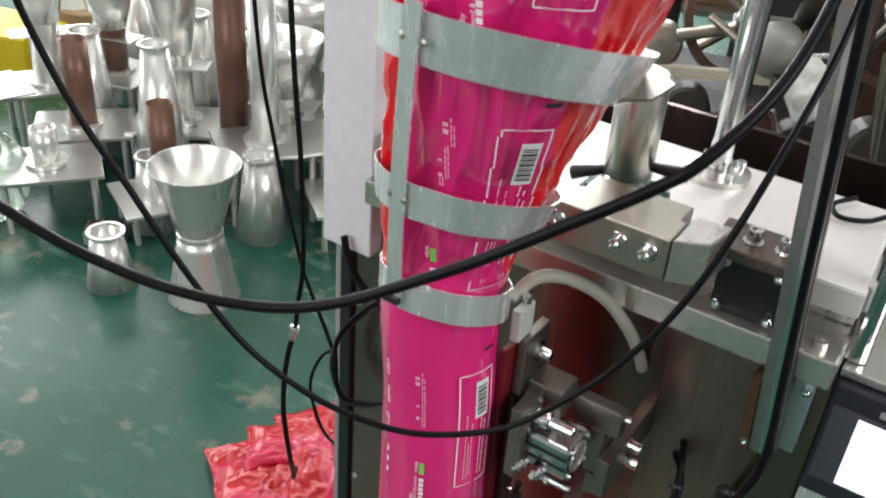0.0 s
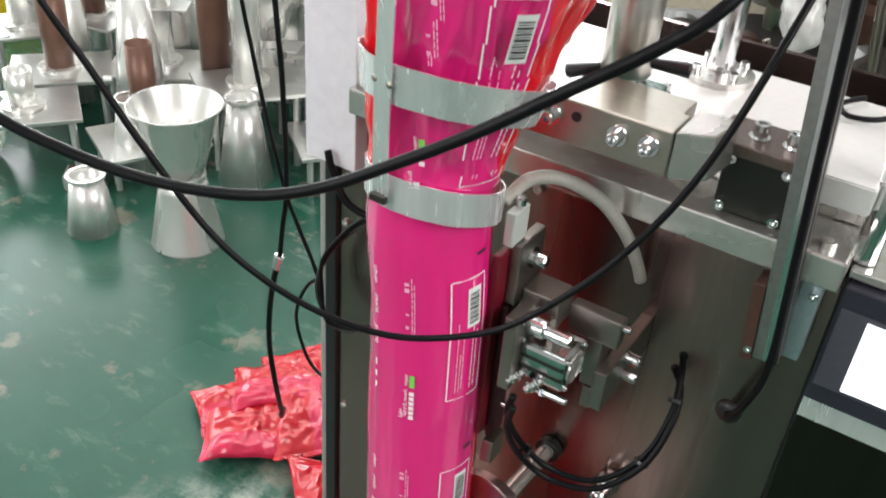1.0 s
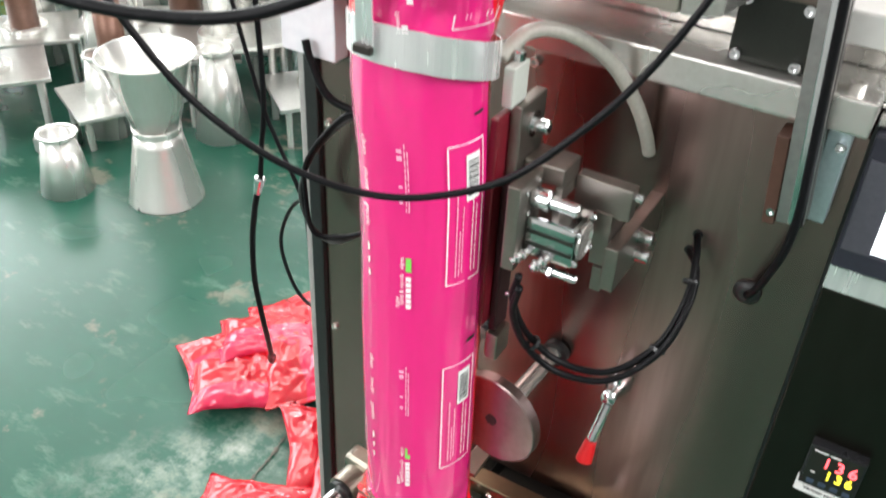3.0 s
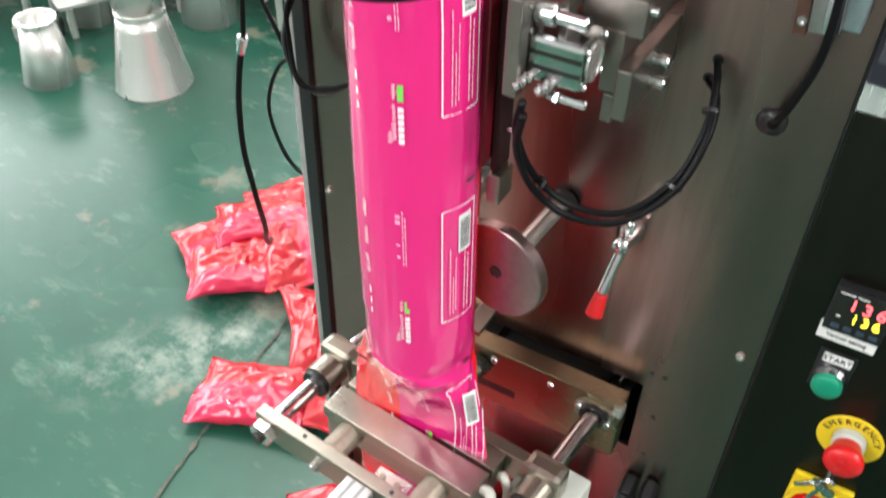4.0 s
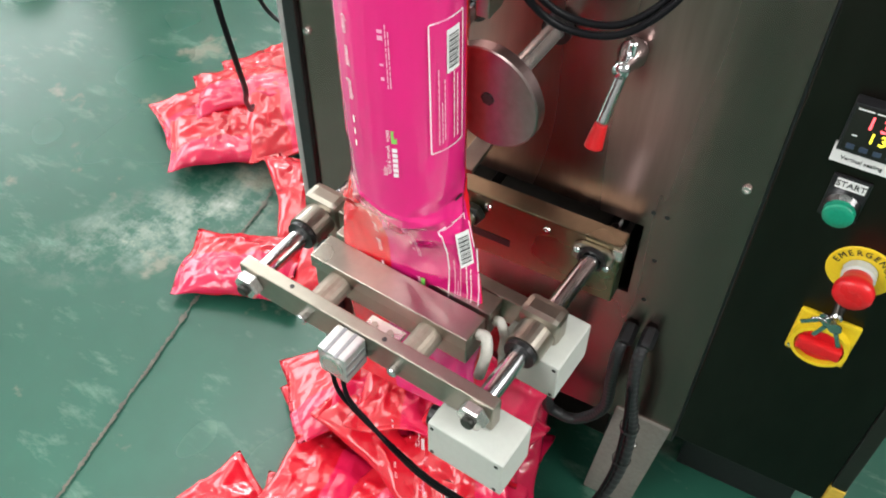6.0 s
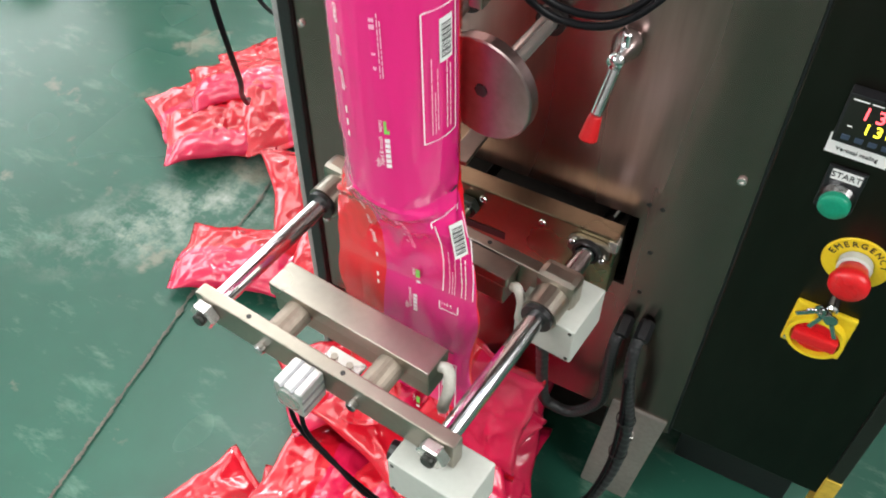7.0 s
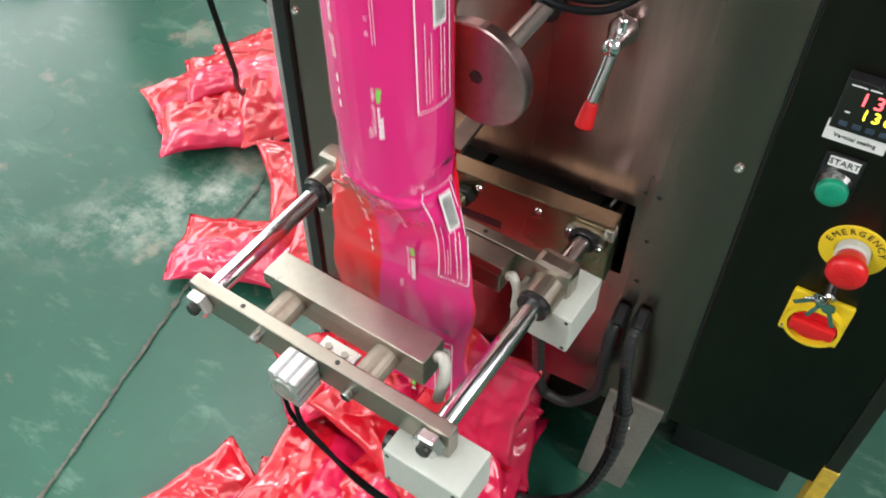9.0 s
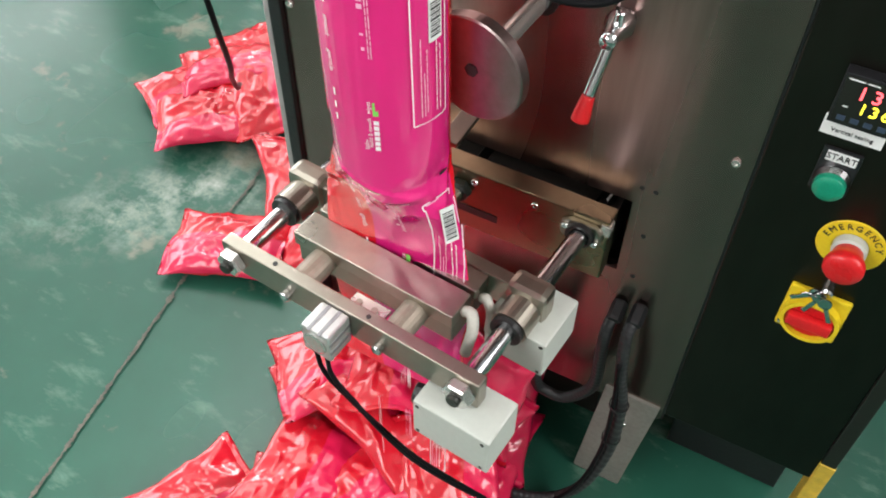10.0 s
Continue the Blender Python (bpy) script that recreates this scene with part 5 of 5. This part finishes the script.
# coil of wires at the edge strip
for k in range(3):
    o = 0.0035 * k
    cable("wire_coil", [(0.09, -0.02 - o, 0.962), (0.06, -0.03, 0.945 + o), (0.022, -0.034 - o, 0.897), (0.004 + o, -0.033, 0.845), (0.016 + o, -0.032 - o, 0.808), (0.045, -0.03, 0.797 + o), (0.085, -0.022 - o, 0.826), (0.11, -0.01, 0.86)], 0.0026, "dull black wire coiled at the machine's edge", mat("grey_black_wire", (0.03, 0.03, 0.03), 0.35) if k == 0 else CABLE, group="wire coil")
cable("wire", [(0.016, -0.028, 1.02), (0.024, -0.03, 1.0), (0.045, -0.03, 0.968), (0.085, -0.02, 0.957), (0.11, 0.0, 0.955)], 0.0040, "black wire tucked round the film")
# wires that hang beside the machine
cable("sensor_cable", [(-0.185, 0.1, 1.75), (-0.173, 0.1, 1.21), (-0.160, 0.1, 1.0), (-0.158, 0.1, 0.86), (-0.168, 0.1, 0.785), (-0.174, 0.1, 0.738)], 0.0036, "black sensor cable hanging beside the machine")
cable("sensor_cable", [(-0.25, 0.1, 1.75), (-0.232, 0.1, 1.20), (-0.206, 0.1, 1.02), (-0.165, 0.1, 0.86), (-0.140, 0.1, 0.80), (-0.112, 0.1, 0.745), (-0.10, 0.1, 0.70), (-0.06, 0.06, 0.60)], 0.0028, "black sensor cable hanging beside the machine")
tagged(part("cable_plug", lathe([(0.0045, 0), (0.006, 0.004), (0.006, 0.014), (0.0075, 0.016), (0.0075, 0.026), (0.005, 0.028)], 18, Matrix.Translation((-0.182, 0.1, 0.711)) @ pose(0, 0, 0, 0, 16, 0)), CHROME, None, smooth=False), "silver plug joining two hanging black cables", "cable plug")
cable("sensor_cable", [(-0.182, 0.1, 0.711), (-0.190, 0.1, 0.68), (-0.199, 0.1, 0.625), (-0.202, 0.1, 0.555), (-0.197, 0.105, 0.475), (-0.235, 0.155, 0.36), (-0.30, 0.22, 0.265), (-0.36, 0.29, 0.17), (-0.411, 0.35, 0.115)], 0.0042, "black cable hanging down to the bags")
cable("wire", [(-0.06, 0.08, 0.76), (-0.12, 0.1, 0.715), (-0.146, 0.1, 0.655), (-0.14, 0.1, 0.605), (-0.115, 0.1, 0.562), (-0.05, 0.09, 0.555)], 0.0026, "thin black wire loop at the machine's side")
# white hose
cable("air_hose", [(0.272, -0.125, 1.104), (0.284, -0.105, 1.120), (0.305, -0.085, 1.117), (0.328, -0.06, 1.095), (0.345, -0.035, 1.058), (0.354, -0.015, 1.022), (0.357, -0.003, 0.998)], 0.0056, "off-white silicone hose arching over the panel", WHITEHOSE, 16)
cable("wire", [(0.470, 0.158, 1.1555), (0.456, 0.130, 1.1555), (0.466, 0.108, 1.1555), (0.488, 0.116, 1.1555), (0.503, 0.142, 1.1555)], 0.0024, "thin black wire lying on the top plate")
# corrugated conduits at the foot of the panel
ripple = lambda u: 0.0069 + 0.0006 * math.sin(u * 420)
CONDUIT = mat("grey_black_conduit", (0.022, 0.022, 0.024), 0.42, 0, 0.2, 30)
for pts, lab in (([(0.432, 0.0, 0.392), (0.429, -0.026, 0.370), (0.430, -0.032, 0.325), (0.430, -0.032, 0.258), (0.402, -0.034, 0.212), (0.376, -0.038, 0.212), (0.362, -0.048, 0.245), (0.368, -0.10, 0.42)], "dark corrugated conduit bending up to the rear box"), ([(0.455, 0.0, 0.398), (0.453, -0.030, 0.376), (0.460, -0.040, 0.315), (0.471, -0.042, 0.253), (0.472, -0.046, 0.156), (0.454, -0.056, 0.062), (0.420, -0.072, 0.018), (0.365, -0.092, 0.013), (0.312, -0.085, 0.016), (0.28, -0.06, 0.02)], "dark corrugated conduit running down over the leg")):
    c = cable("corrugated_conduit", pts, ripple, lab, CONDUIT, 14, 26)
    p = Vector(pts[0])
    part("gland", hexnut(p + Vector((0, -0.001, 0)), p + Vector((0.001, -0.024, -0.008)), 0.0090), BLACKPL, c)
cable("signal_wire", [(0.456, -0.046, 0.34), (0.463, -0.050, 0.253), (0.463, -0.054, 0.156), (0.446, -0.066, 0.062), (0.412, -0.082, 0.012), (0.36, -0.104, 0.010)], 0.003, "thin black wire strapped along a conduit")
for z in (0.262, 0.185):
    tagged(part("cable_tie", band(0.0110, 0.0110, -0.002, 0.002, 0.001, 20, m=Matrix.Translation((0.468 + (0.002 if z < 0.25 else 0), -0.045, z)) @ pose(0, 0, 0, 0, 4, 0)), BLACKPL, None), "black nylon cable tie round a conduit", "cable tie", "cable ties")

# ---- behind the machine: dark workshop clutter ----


def frame_rack(m, w, d, h, material, label, n=3):
    t = thing("machine_frame", label, "machine frame", m)
    for x in (-w / 2, w / 2):
        for y in (-d / 2, d / 2):
            part("upright", box(x - 0.025, x + 0.025, y - 0.025, y + 0.025, 0, h, 0.003), material, t)
    for k in range(n):
        z = 0.3 + (h - 0.35) * k / max(1, n - 1)
        part("shelf", box(-w / 2, w / 2, -d / 2, d / 2, z, z + 0.03, 0.003), material, t)
    return t


frame_rack(pose(0.1, 2.75, 0, 0, 0, 10), 1.5, 0.7, 2.1, DARKCLUT, "dark greasy iron machine frame", 4)
frame_rack(pose(1.7, 2.3, 0, 0, 0, -15), 1.4, 0.7, 2.2, DARKCLUT, "dark greasy iron machine frame", 4)
tagged(part("partition", box(-0.55, 3.9, 3.35, 3.42, 0, 2.6, 0.005), mat("dark_partition_panel", (0.05, 0.047, 0.044), 0.6, 0, 0.4, 2.0), None), "dark stained partition behind the machines", "partition", kind="structure")


def wheel(m, r, label, spokes=5):
    t = thing("hand_wheel", label, "wheel", m)
    part("rim", band(r - 0.02, r - 0.02, -0.015, 0.015, 0.02, 40), RUST, t)
    part("hub", lathe([(0.03, -0.03), (0.035, -0.025), (0.035, 0.025), (0.03, 0.03)], 24), BRIGHT, t)
    for k in range(spokes):
        a = 2 * math.pi * k / spokes
        part("spoke", rod((0.03 * math.cos(a), 0.03 * math.sin(a), 0), ((r - 0.015) * math.cos(a), (r - 0.015) * math.sin(a), 0), 0.012, 10), BAR, t)
    return t


wheel(pose(0.0, 1.46, 0.93, 70, 0, 25), 0.15, "rusty spoked wheel on a stored machine")
wheel(pose(0.30, 1.60, 0.98, 80, 0, -20), 0.17, "rusty spoked wheel on a stored machine", 6)
stand = thing("stored_machine", "dark greasy stored machine with a motor and pale rails", "machine", pose(0.0, 1.30, 0))
for x in (-0.34, 0.27, 0.50):
    for y in (0.0, 0.42):
        part("upright", box(x - 0.02, x + 0.02, y - 0.02, y + 0.02, 0, 1.25 if x > 0 else 0.84, 0.003), RUST if x == 0.27 else DARKCLUT, stand)
part("bed", box(-0.36, 0.52, 0.022, 0.40, 0.52, 0.56, 0.006), DARKCLUT, stand, "dark iron bed")
part("gear_box", box(-0.20, 0.02, 0.05, 0.30, 0.561, 0.70, 0.012), DARKCLUT, stand)
part("front_rail", box(-0.32, 0.15, -0.012, 0.010, -0.013, 0.013, 0.003), mat("cream_painted_rail", (0.45, 0.40, 0.31), 0.5, 0.1, 0.15, 9), stand, "cream painted rail", m=pose(0.0, 0.0, 0.838, 0, -10, 0))
part("motor", lathe([(0.030, -0.055), (0.043, -0.048), (0.046, 0.0), (0.043, 0.040), (0.030, 0.052)], 28, pose(0.113, 0.0, 0.925, 12, 14, 0)), mat("grey_motor_casing", (0.26, 0.25, 0.24), 0.5, 0.2, 0.15, 20), stand, "grey motor casing", smooth=True)
part("motor_neck", lathe([(0.014, 0.0), (0.020, 0.02), (0.028, 0.06)], 20, pose(0.135, -0.01, 0.822, 10, 14, 0)), BAR, stand)
for x, y, z, rx, ry, r in ((0.165, 0.06, 1.02, 30, 35, 0.05), (0.235, 0.08, 1.00, 40, -20, 0.06), (0.07, 0.10, 1.04, 60, 40, 0.045)):
    part("horn", lathe([(r * 0.35, -0.09), (r * 0.6, -0.04), (r, 0.06), (r * 0.94, 0.064), (r * 0.5, -0.03)], 24, pose(x, y, z, rx, ry, 0)), DARKCLUT, stand, "dark polished horn", smooth=True)
for x, y, z, r, mt in ((-0.06, 0.02, 0.735, 0.055, DARKCLUT), (0.085, 0.02, 0.715, 0.070, RUST), (0.20, 0.06, 0.70, 0.060, DARKCLUT), (-0.16, 0.05, 0.86, 0.05, BAR), (0.36, 0.05, 0.74, 0.075, DARKCLUT)):
    part("drum", lathe([(r * 0.3, -0.07), (r, -0.06), (r, 0.05), (r * 0.85, 0.058), (r * 0.3, 0.06)], 28, pose(x, y, z, 78, 20, 15)), mt, stand, smooth=False)
for p, q, r, mt in (((0.015, 0.0, 1.02), (0.085, 0.0, 0.93), 0.008, BRIGHT), ((-0.05, 0.02, 0.955), (0.07, 0.02, 0.895), 0.010, JAW), ((0.14, -0.02, 0.80), (0.19, -0.02, 0.70), 0.009, JAW), ((0.33, 0.0, 0.97), (0.37, 0.0, 0.70), 0.013, BAR), ((-0.11, 0.0, 0.90), (-0.02, 0.05, 0.925), 0.014, BAR), ((0.05, 0.04, 1.06), (0.20, 0.02, 1.10), 0.012, JAW), ((0.18, -0.01, 0.93), (0.25, -0.01, 0.95), 0.007, CHROME)):
    part("link", rod(p, q, r, 14), mt, stand)


def film_bag():
    bm = bmesh.new()
    bmesh.ops.create_icosphere(bm, subdivisions=4, radius=0.09)
    for v in bm.verts:
        v.co *= 1 + 0.35 * noise.noise(v.co * 14) + 0.15 * noise.noise(v.co * 33)
        v.co.z *= 1.5
    return bm


tagged(part("plastic_wrap", film_bag(), mat("crumpled_clear_wrap", (0.62, 0.62, 0.60), 0.18, 0, 0.2, 20), None, m=pose(0.205, 1.262, 0.868) @ Matrix.Diagonal((0.5, 0.5, 0.5, 1)), smooth=True), "crumpled pale plastic wrap on the stored machine", "plastic wrap")

# ---- forming tubes stored on the floor ----
SPUN = mat("spun_stainless_sheet", (0.82, 0.81, 0.78), 0.27, 0.72, 0.10, 6, 0.03, 40, (1, 1, 0.2), rough_vary=0.07)


def shell(profile, n=48, thick=0.002):
    return lathe(profile + [(max(0.001, r - thick), z) for r, z in reversed(profile)], n, closed=True)


def hourglass(m):
    t = thing("double_funnel", "spun stainless double funnel standing on the floor", "funnel", m)
    part("upper_cone", shell([(0.060, 0.215), (0.078, 0.28), (0.112, 0.40), (0.122, 0.412), (0.123, 0.416)]), SPUN, t, smooth=True)
    part("waist", shell([(0.062, 0.198), (0.064, 0.20), (0.064, 0.214), (0.062, 0.216)]), SPUN, t)
    part("lower_cone", shell([(0.102, 0.0), (0.1, 0.004), (0.068, 0.17), (0.062, 0.20)]), SPUN, t, smooth=True)
    return t


hourglass(pose(-1.155, 0.785, 0, 0, 0, 10))


def small_cone(m, r0, r1, h, label):
    t = thing("forming_cone", label, "funnel", m, "stored forming cones")
    part("cone", shell([(r0, 0), (r1, h)]), SPUN, t, smooth=True)
    part("rim", band(r1 - 0.001, r1 - 0.001, h, h + 0.008, 0.010, 36), SPUN, t)
    return t


small_cone(pose(-1.40, 0.66, 0), 0.072, 0.044, 0.165, "small stainless cone with a rolled rim")
small_cone(pose(-1.27, 1.14, 0), 0.085, 0.045, 0.27, "tall stainless cone with a rolled rim")
for x, y, r0, r1, h in ((-1.70, 1.13, 0.105, 0.042, 0.52), (-1.89, 1.47, 0.11, 0.045, 0.50), (-1.56, 0.96, 0.075, 0.038, 0.24), (-2.15, 1.20, 0.10, 0.05, 0.44), (-2.42, 1.62, 0.11, 0.05, 0.46)):
    small_cone(pose(x, y, 0.0), r0, r1, h, "tall stainless cone with a rolled rim" if h > 0.3 else "small stainless cone with a rolled rim")


def former(m, r, h, mat_tube, cone, label, plate=0.16, rise=0.15):
    """A forming tube on its square base plate with short legs, some with a collar cone."""
    t = thing("forming_tube", label, "forming tube", m, "stored forming tubes")
    part("base_plate", box(-plate, plate, -plate * 0.8, plate * 0.8, rise, rise + 0.012, 0.002), mat_plate, t)
    for x in (-1, 1):
        for y in (-1, 1):
            part("leg", rod((x * plate * 0.8, y * plate * 0.6, 0), (x * plate * 0.8, y * plate * 0.6, rise), 0.011, 12), SPUN, t)
    part("tube", shell([(r, rise + 0.013), (r, rise + 0.013 + h)], 36), mat_tube, t, smooth=True)
    part("flange", band(r - 0.001, r - 0.001, rise + 0.013, rise + 0.025, 0.025, 32), SPUN, t)
    if cone:
        part("collar_cone", shell([(r + 0.004, rise + 0.013 + h * 0.45), (r + 0.05 * cone, rise + 0.013 + h * 0.8), (r + 0.085 * cone, rise + 0.013 + h)], 36), SPUN, t, smooth=True)
        part("shoulder", box(-r - 0.06, r + 0.06, -0.05, 0.05, rise + 0.013 + h * 0.36, rise + 0.013 + h * 0.37, 0.001), mat_plate, t)
    return t


mat_plate = mat("pale_machined_plate", (0.66, 0.66, 0.64), 0.32, 0.9, 0.12, 8, 0.05, 60)
COPPER = mat("brown_ptfe_tape_tube", (0.17, 0.085, 0.06), 0.36, 0.4, 0.3, 10)
rows = [(-1.54, 1.0, 0.04, 0.3, COPPER, 0, 30), (-1.45, 1.45, 0.055, 0.36, SPUN, 0.9, -10), (-1.2, 1.55, 0.06, 0.42, SPUN, 0, 5), (-1.62, 1.75, 0.06, 0.46, SPUN, 1.0, 40), (-2.0, 1.05, 0.045, 0.30, COPPER, 0.0, 15), (-2.2, 1.35, 0.05, 0.36, COPPER, 0.8, -20), (-1.05, 1.35, 0.05, 0.40, SPUN, 0.0, 18), (-1.95, 1.85, 0.06, 0.46, SPUN, 0.8, 10), (-1.35, 1.95, 0.06, 0.44, COPPER, 0.9, 33), (-0.95, 1.75, 0.055, 0.45, SPUN, 0.9, 0), (-2.45, 0.95, 0.05, 0.3, SPUN, 0, 40), (-1.7, 2.25, 0.07, 0.5, SPUN, 1.0, 15), (-1.1, 2.3, 0.06, 0.5, SPUN, 0.8, 28), (-2.15, 2.3, 0.06, 0.48, COPPER, 0.9, 9), (-0.72, 2.05, 0.06, 0.5, SPUN, 0.0, 12), (-1.85, 0.80, 0.04, 0.12, SPUN, 0, 20), (-1.38, 1.28, 0.045, 0.52, SPUN, 0, 22), (-1.58, 1.34, 0.05, 0.60, COPPER, 0, 8), (-1.78, 1.28, 0.05, 0.55, SPUN, 0.7, 0), (-1.18, 1.80, 0.055, 0.60, SPUN, 0.9, 14), (-2.2, 1.62, 0.05, 0.55, COPPER, 0, 10), (-2.35, 1.18, 0.055, 0.5, SPUN, 0.9, 26), (-1.5, 2.15, 0.06, 0.66, SPUN, 0.8, 20), (-1.0, 2.05, 0.06, 0.7, COPPER, 0.0, 6), (-0.85, 1.45, 0.05, 0.55, SPUN, 0.0, 27), (-1.3, 2.6, 0.07, 0.75, SPUN, 1.0, 16), (-1.9, 2.65, 0.07, 0.8, SPUN, 1.0, 38), (-0.75, 2.5, 0.07, 0.8, SPUN, 0.9, 11), (-2.35, 2.75, 0.07, 0.8, SPUN, 0.8, 29)]
for k, (x, y, r, h, mt, cone, a) in enumerate(rows):
    former(pose(x, y, 0, 0, 0, a + 35), r, h, mt, cone, ("brown tape-wrapped" if mt is COPPER else "bright stainless") + (" forming tube with a collar cone" if cone else " forming tube on a base plate"), rise=0.10 + 0.0047 * ((k * 13) % 36))
tray = thing("steel_tray", "shallow pale steel tray on the floor", "tray", pose(-1.60, 0.80, 0, 0, 0, 40))
part("tray_body", prism([(-0.06, -0.04), (0.06, -0.04), (0.06, 0.04), (-0.06, 0.04)], 0.002, 0.05, bevel=0.004), mat_plate, tray)
part("tray_inside", box(-0.052, 0.052, -0.033, 0.033, 0.0505, 0.052, 0), RUST, tray, "rusty inside")


# racks, boxes and light cloth further off
def rack(m, w, h, label):
    t = thing("storage_rack", label, "rack", m)
    for x in (-w / 2, w / 2):
        for y in (-0.25, 0.25):
            part("upright", box(x - 0.02, x + 0.02, y - 0.02, y + 0.02, 0, h, 0.002), mat_plate, t)
    for k in range(3):
        z = 0.35 + k * (h - 0.4) / 2
        part("shelf", box(-w / 2, w / 2, -0.27, 0.27, z, z + 0.03, 0.002), mat_plate, t)
    return t


rack(pose(-2.6, 3.2, 0, 0, 0, 35), 1.8, 1.3, "pale steel rack with parts and boxes")
rack(pose(-1.0, 3.6, 0, 0, 0, 15), 1.6, 1.4, "pale steel rack with parts and boxes")
rb = random.Random(8)
for k in range(26):
    cx0, cy0, a = ((-2.6, 3.2, 35), (-1.0, 3.6, 15))[k % 2]
    u = rb.uniform(-0.75, 0.75)
    lvl = rb.choice((0, 1, 2))
    z = 0.38 + lvl * ((1.3 if k % 2 == 0 else 1.4) - 0.4) / 2 + 0.002
    s = rb.uniform(0.08, 0.16)
    m = pose(cx0, cy0, 0, 0, 0, a) @ pose(u, rb.uniform(-0.15, 0.1), z, 0, 0, rb.uniform(-20, 20))
    material, lab, nm = rb.choice(((CARDB, "brown cardboard box on the rack", "carton"), (LABELW, "white carton on the rack", "carton"), (BLACKPL, "black plastic crate on the rack", "crate"), (YELLOW, "yellow plastic crate on the rack", "crate"), (CARDB, "brown cardboard box on the rack", "carton")))
    bm = box(-s, s, -s * 0.7, s * 0.7, 0, s * 1.3, 0.006)
    box(-s * 0.15, s * 0.15, -s * 0.705, s * 0.705, s * 1.301, s * 1.31, 0, bm)
    tagged(part(nm, bm, material, None, m=m), lab, "box")
# cartons, crates and white sacks along the far side
for x, y, w, d, h, a, material, lab, nm in ((-2.78, 1.80, 0.20, 0.16, 0.26, 20, CARDB, "brown cardboard box on the floor", "carton"), (-2.66, 2.14, 0.22, 0.17, 0.30, 50, CARDB, "brown cardboard box on the floor", "carton"), (-2.45, 2.42, 0.18, 0.15, 0.24, 35, CARDB, "brown cardboard box on the floor", "carton"), (-3.00, 1.44, 0.20, 0.15, 0.22, 15, YELLOW, "yellow plastic crate on the floor", "crate"), (-3.15, 1.95, 0.24, 0.18, 0.40, 28, CARDB, "brown cardboard box on the floor", "carton"), (-2.95, 2.45, 0.22, 0.2, 0.42, 40, LABELW, "white carton on the floor", "carton")):
    bm = box(-w, w, -d, d, 0, h, 0.008)
    box(-w * 0.14, w * 0.14, -d * 1.004, d * 1.004, h - 0.06, h + 0.0015, 0, bm)
    tagged(part(nm, bm, material, None, m=pose(x, y, 0, 0, 0, a)), lab, "box")


def sack():
    bm = bmesh.new()
    bmesh.ops.create_icosphere(bm, subdivisions=4, radius=0.2)
    for v in bm.verts:
        k = 1 + 0.18 * noise.noise(v.co * 6) + 0.10 * noise.noise(v.co * 15)
        v.co = Vector((v.co.x * k, v.co.y * k * 0.8, max(-0.16, v.co.z * k) + 0.16))
    return bm


SACK = mat("white_woven_sack", (0.72, 0.71, 0.68), 0.7, 0, 0.10, 8, 0.2, 200)
for x, y, a in ((-2.98, 1.70, 20), (-2.50, 1.98, 70)):
    tagged(part("sack", sack(), SACK, None, m=pose(x, y, 0, 0, 0, a), smooth=True), "slumped white woven sack on the floor", "sack", "sacks")
tagged(part("folded_cloth", box(-0.16, 0.16, -0.10, 0.10, 0, 0.035, 0.015), BLUECL, None, m=pose(-1.03, 1.62, 0.60, 0, 0, 30)), "pale blue folded cloth over a forming tube", "cloth")
tagged(part("plastic_bag", film_bag(), GLASSY, None, m=pose(-1.99, 0.66, 0.15) @ Matrix.Diagonal((1.3, 1.3, 1.2, 1)), smooth=True), "clear greenish plastic bag standing on the floor", "plastic bag")


def motions():
    film_motion()
    jaw_motion()


motions()
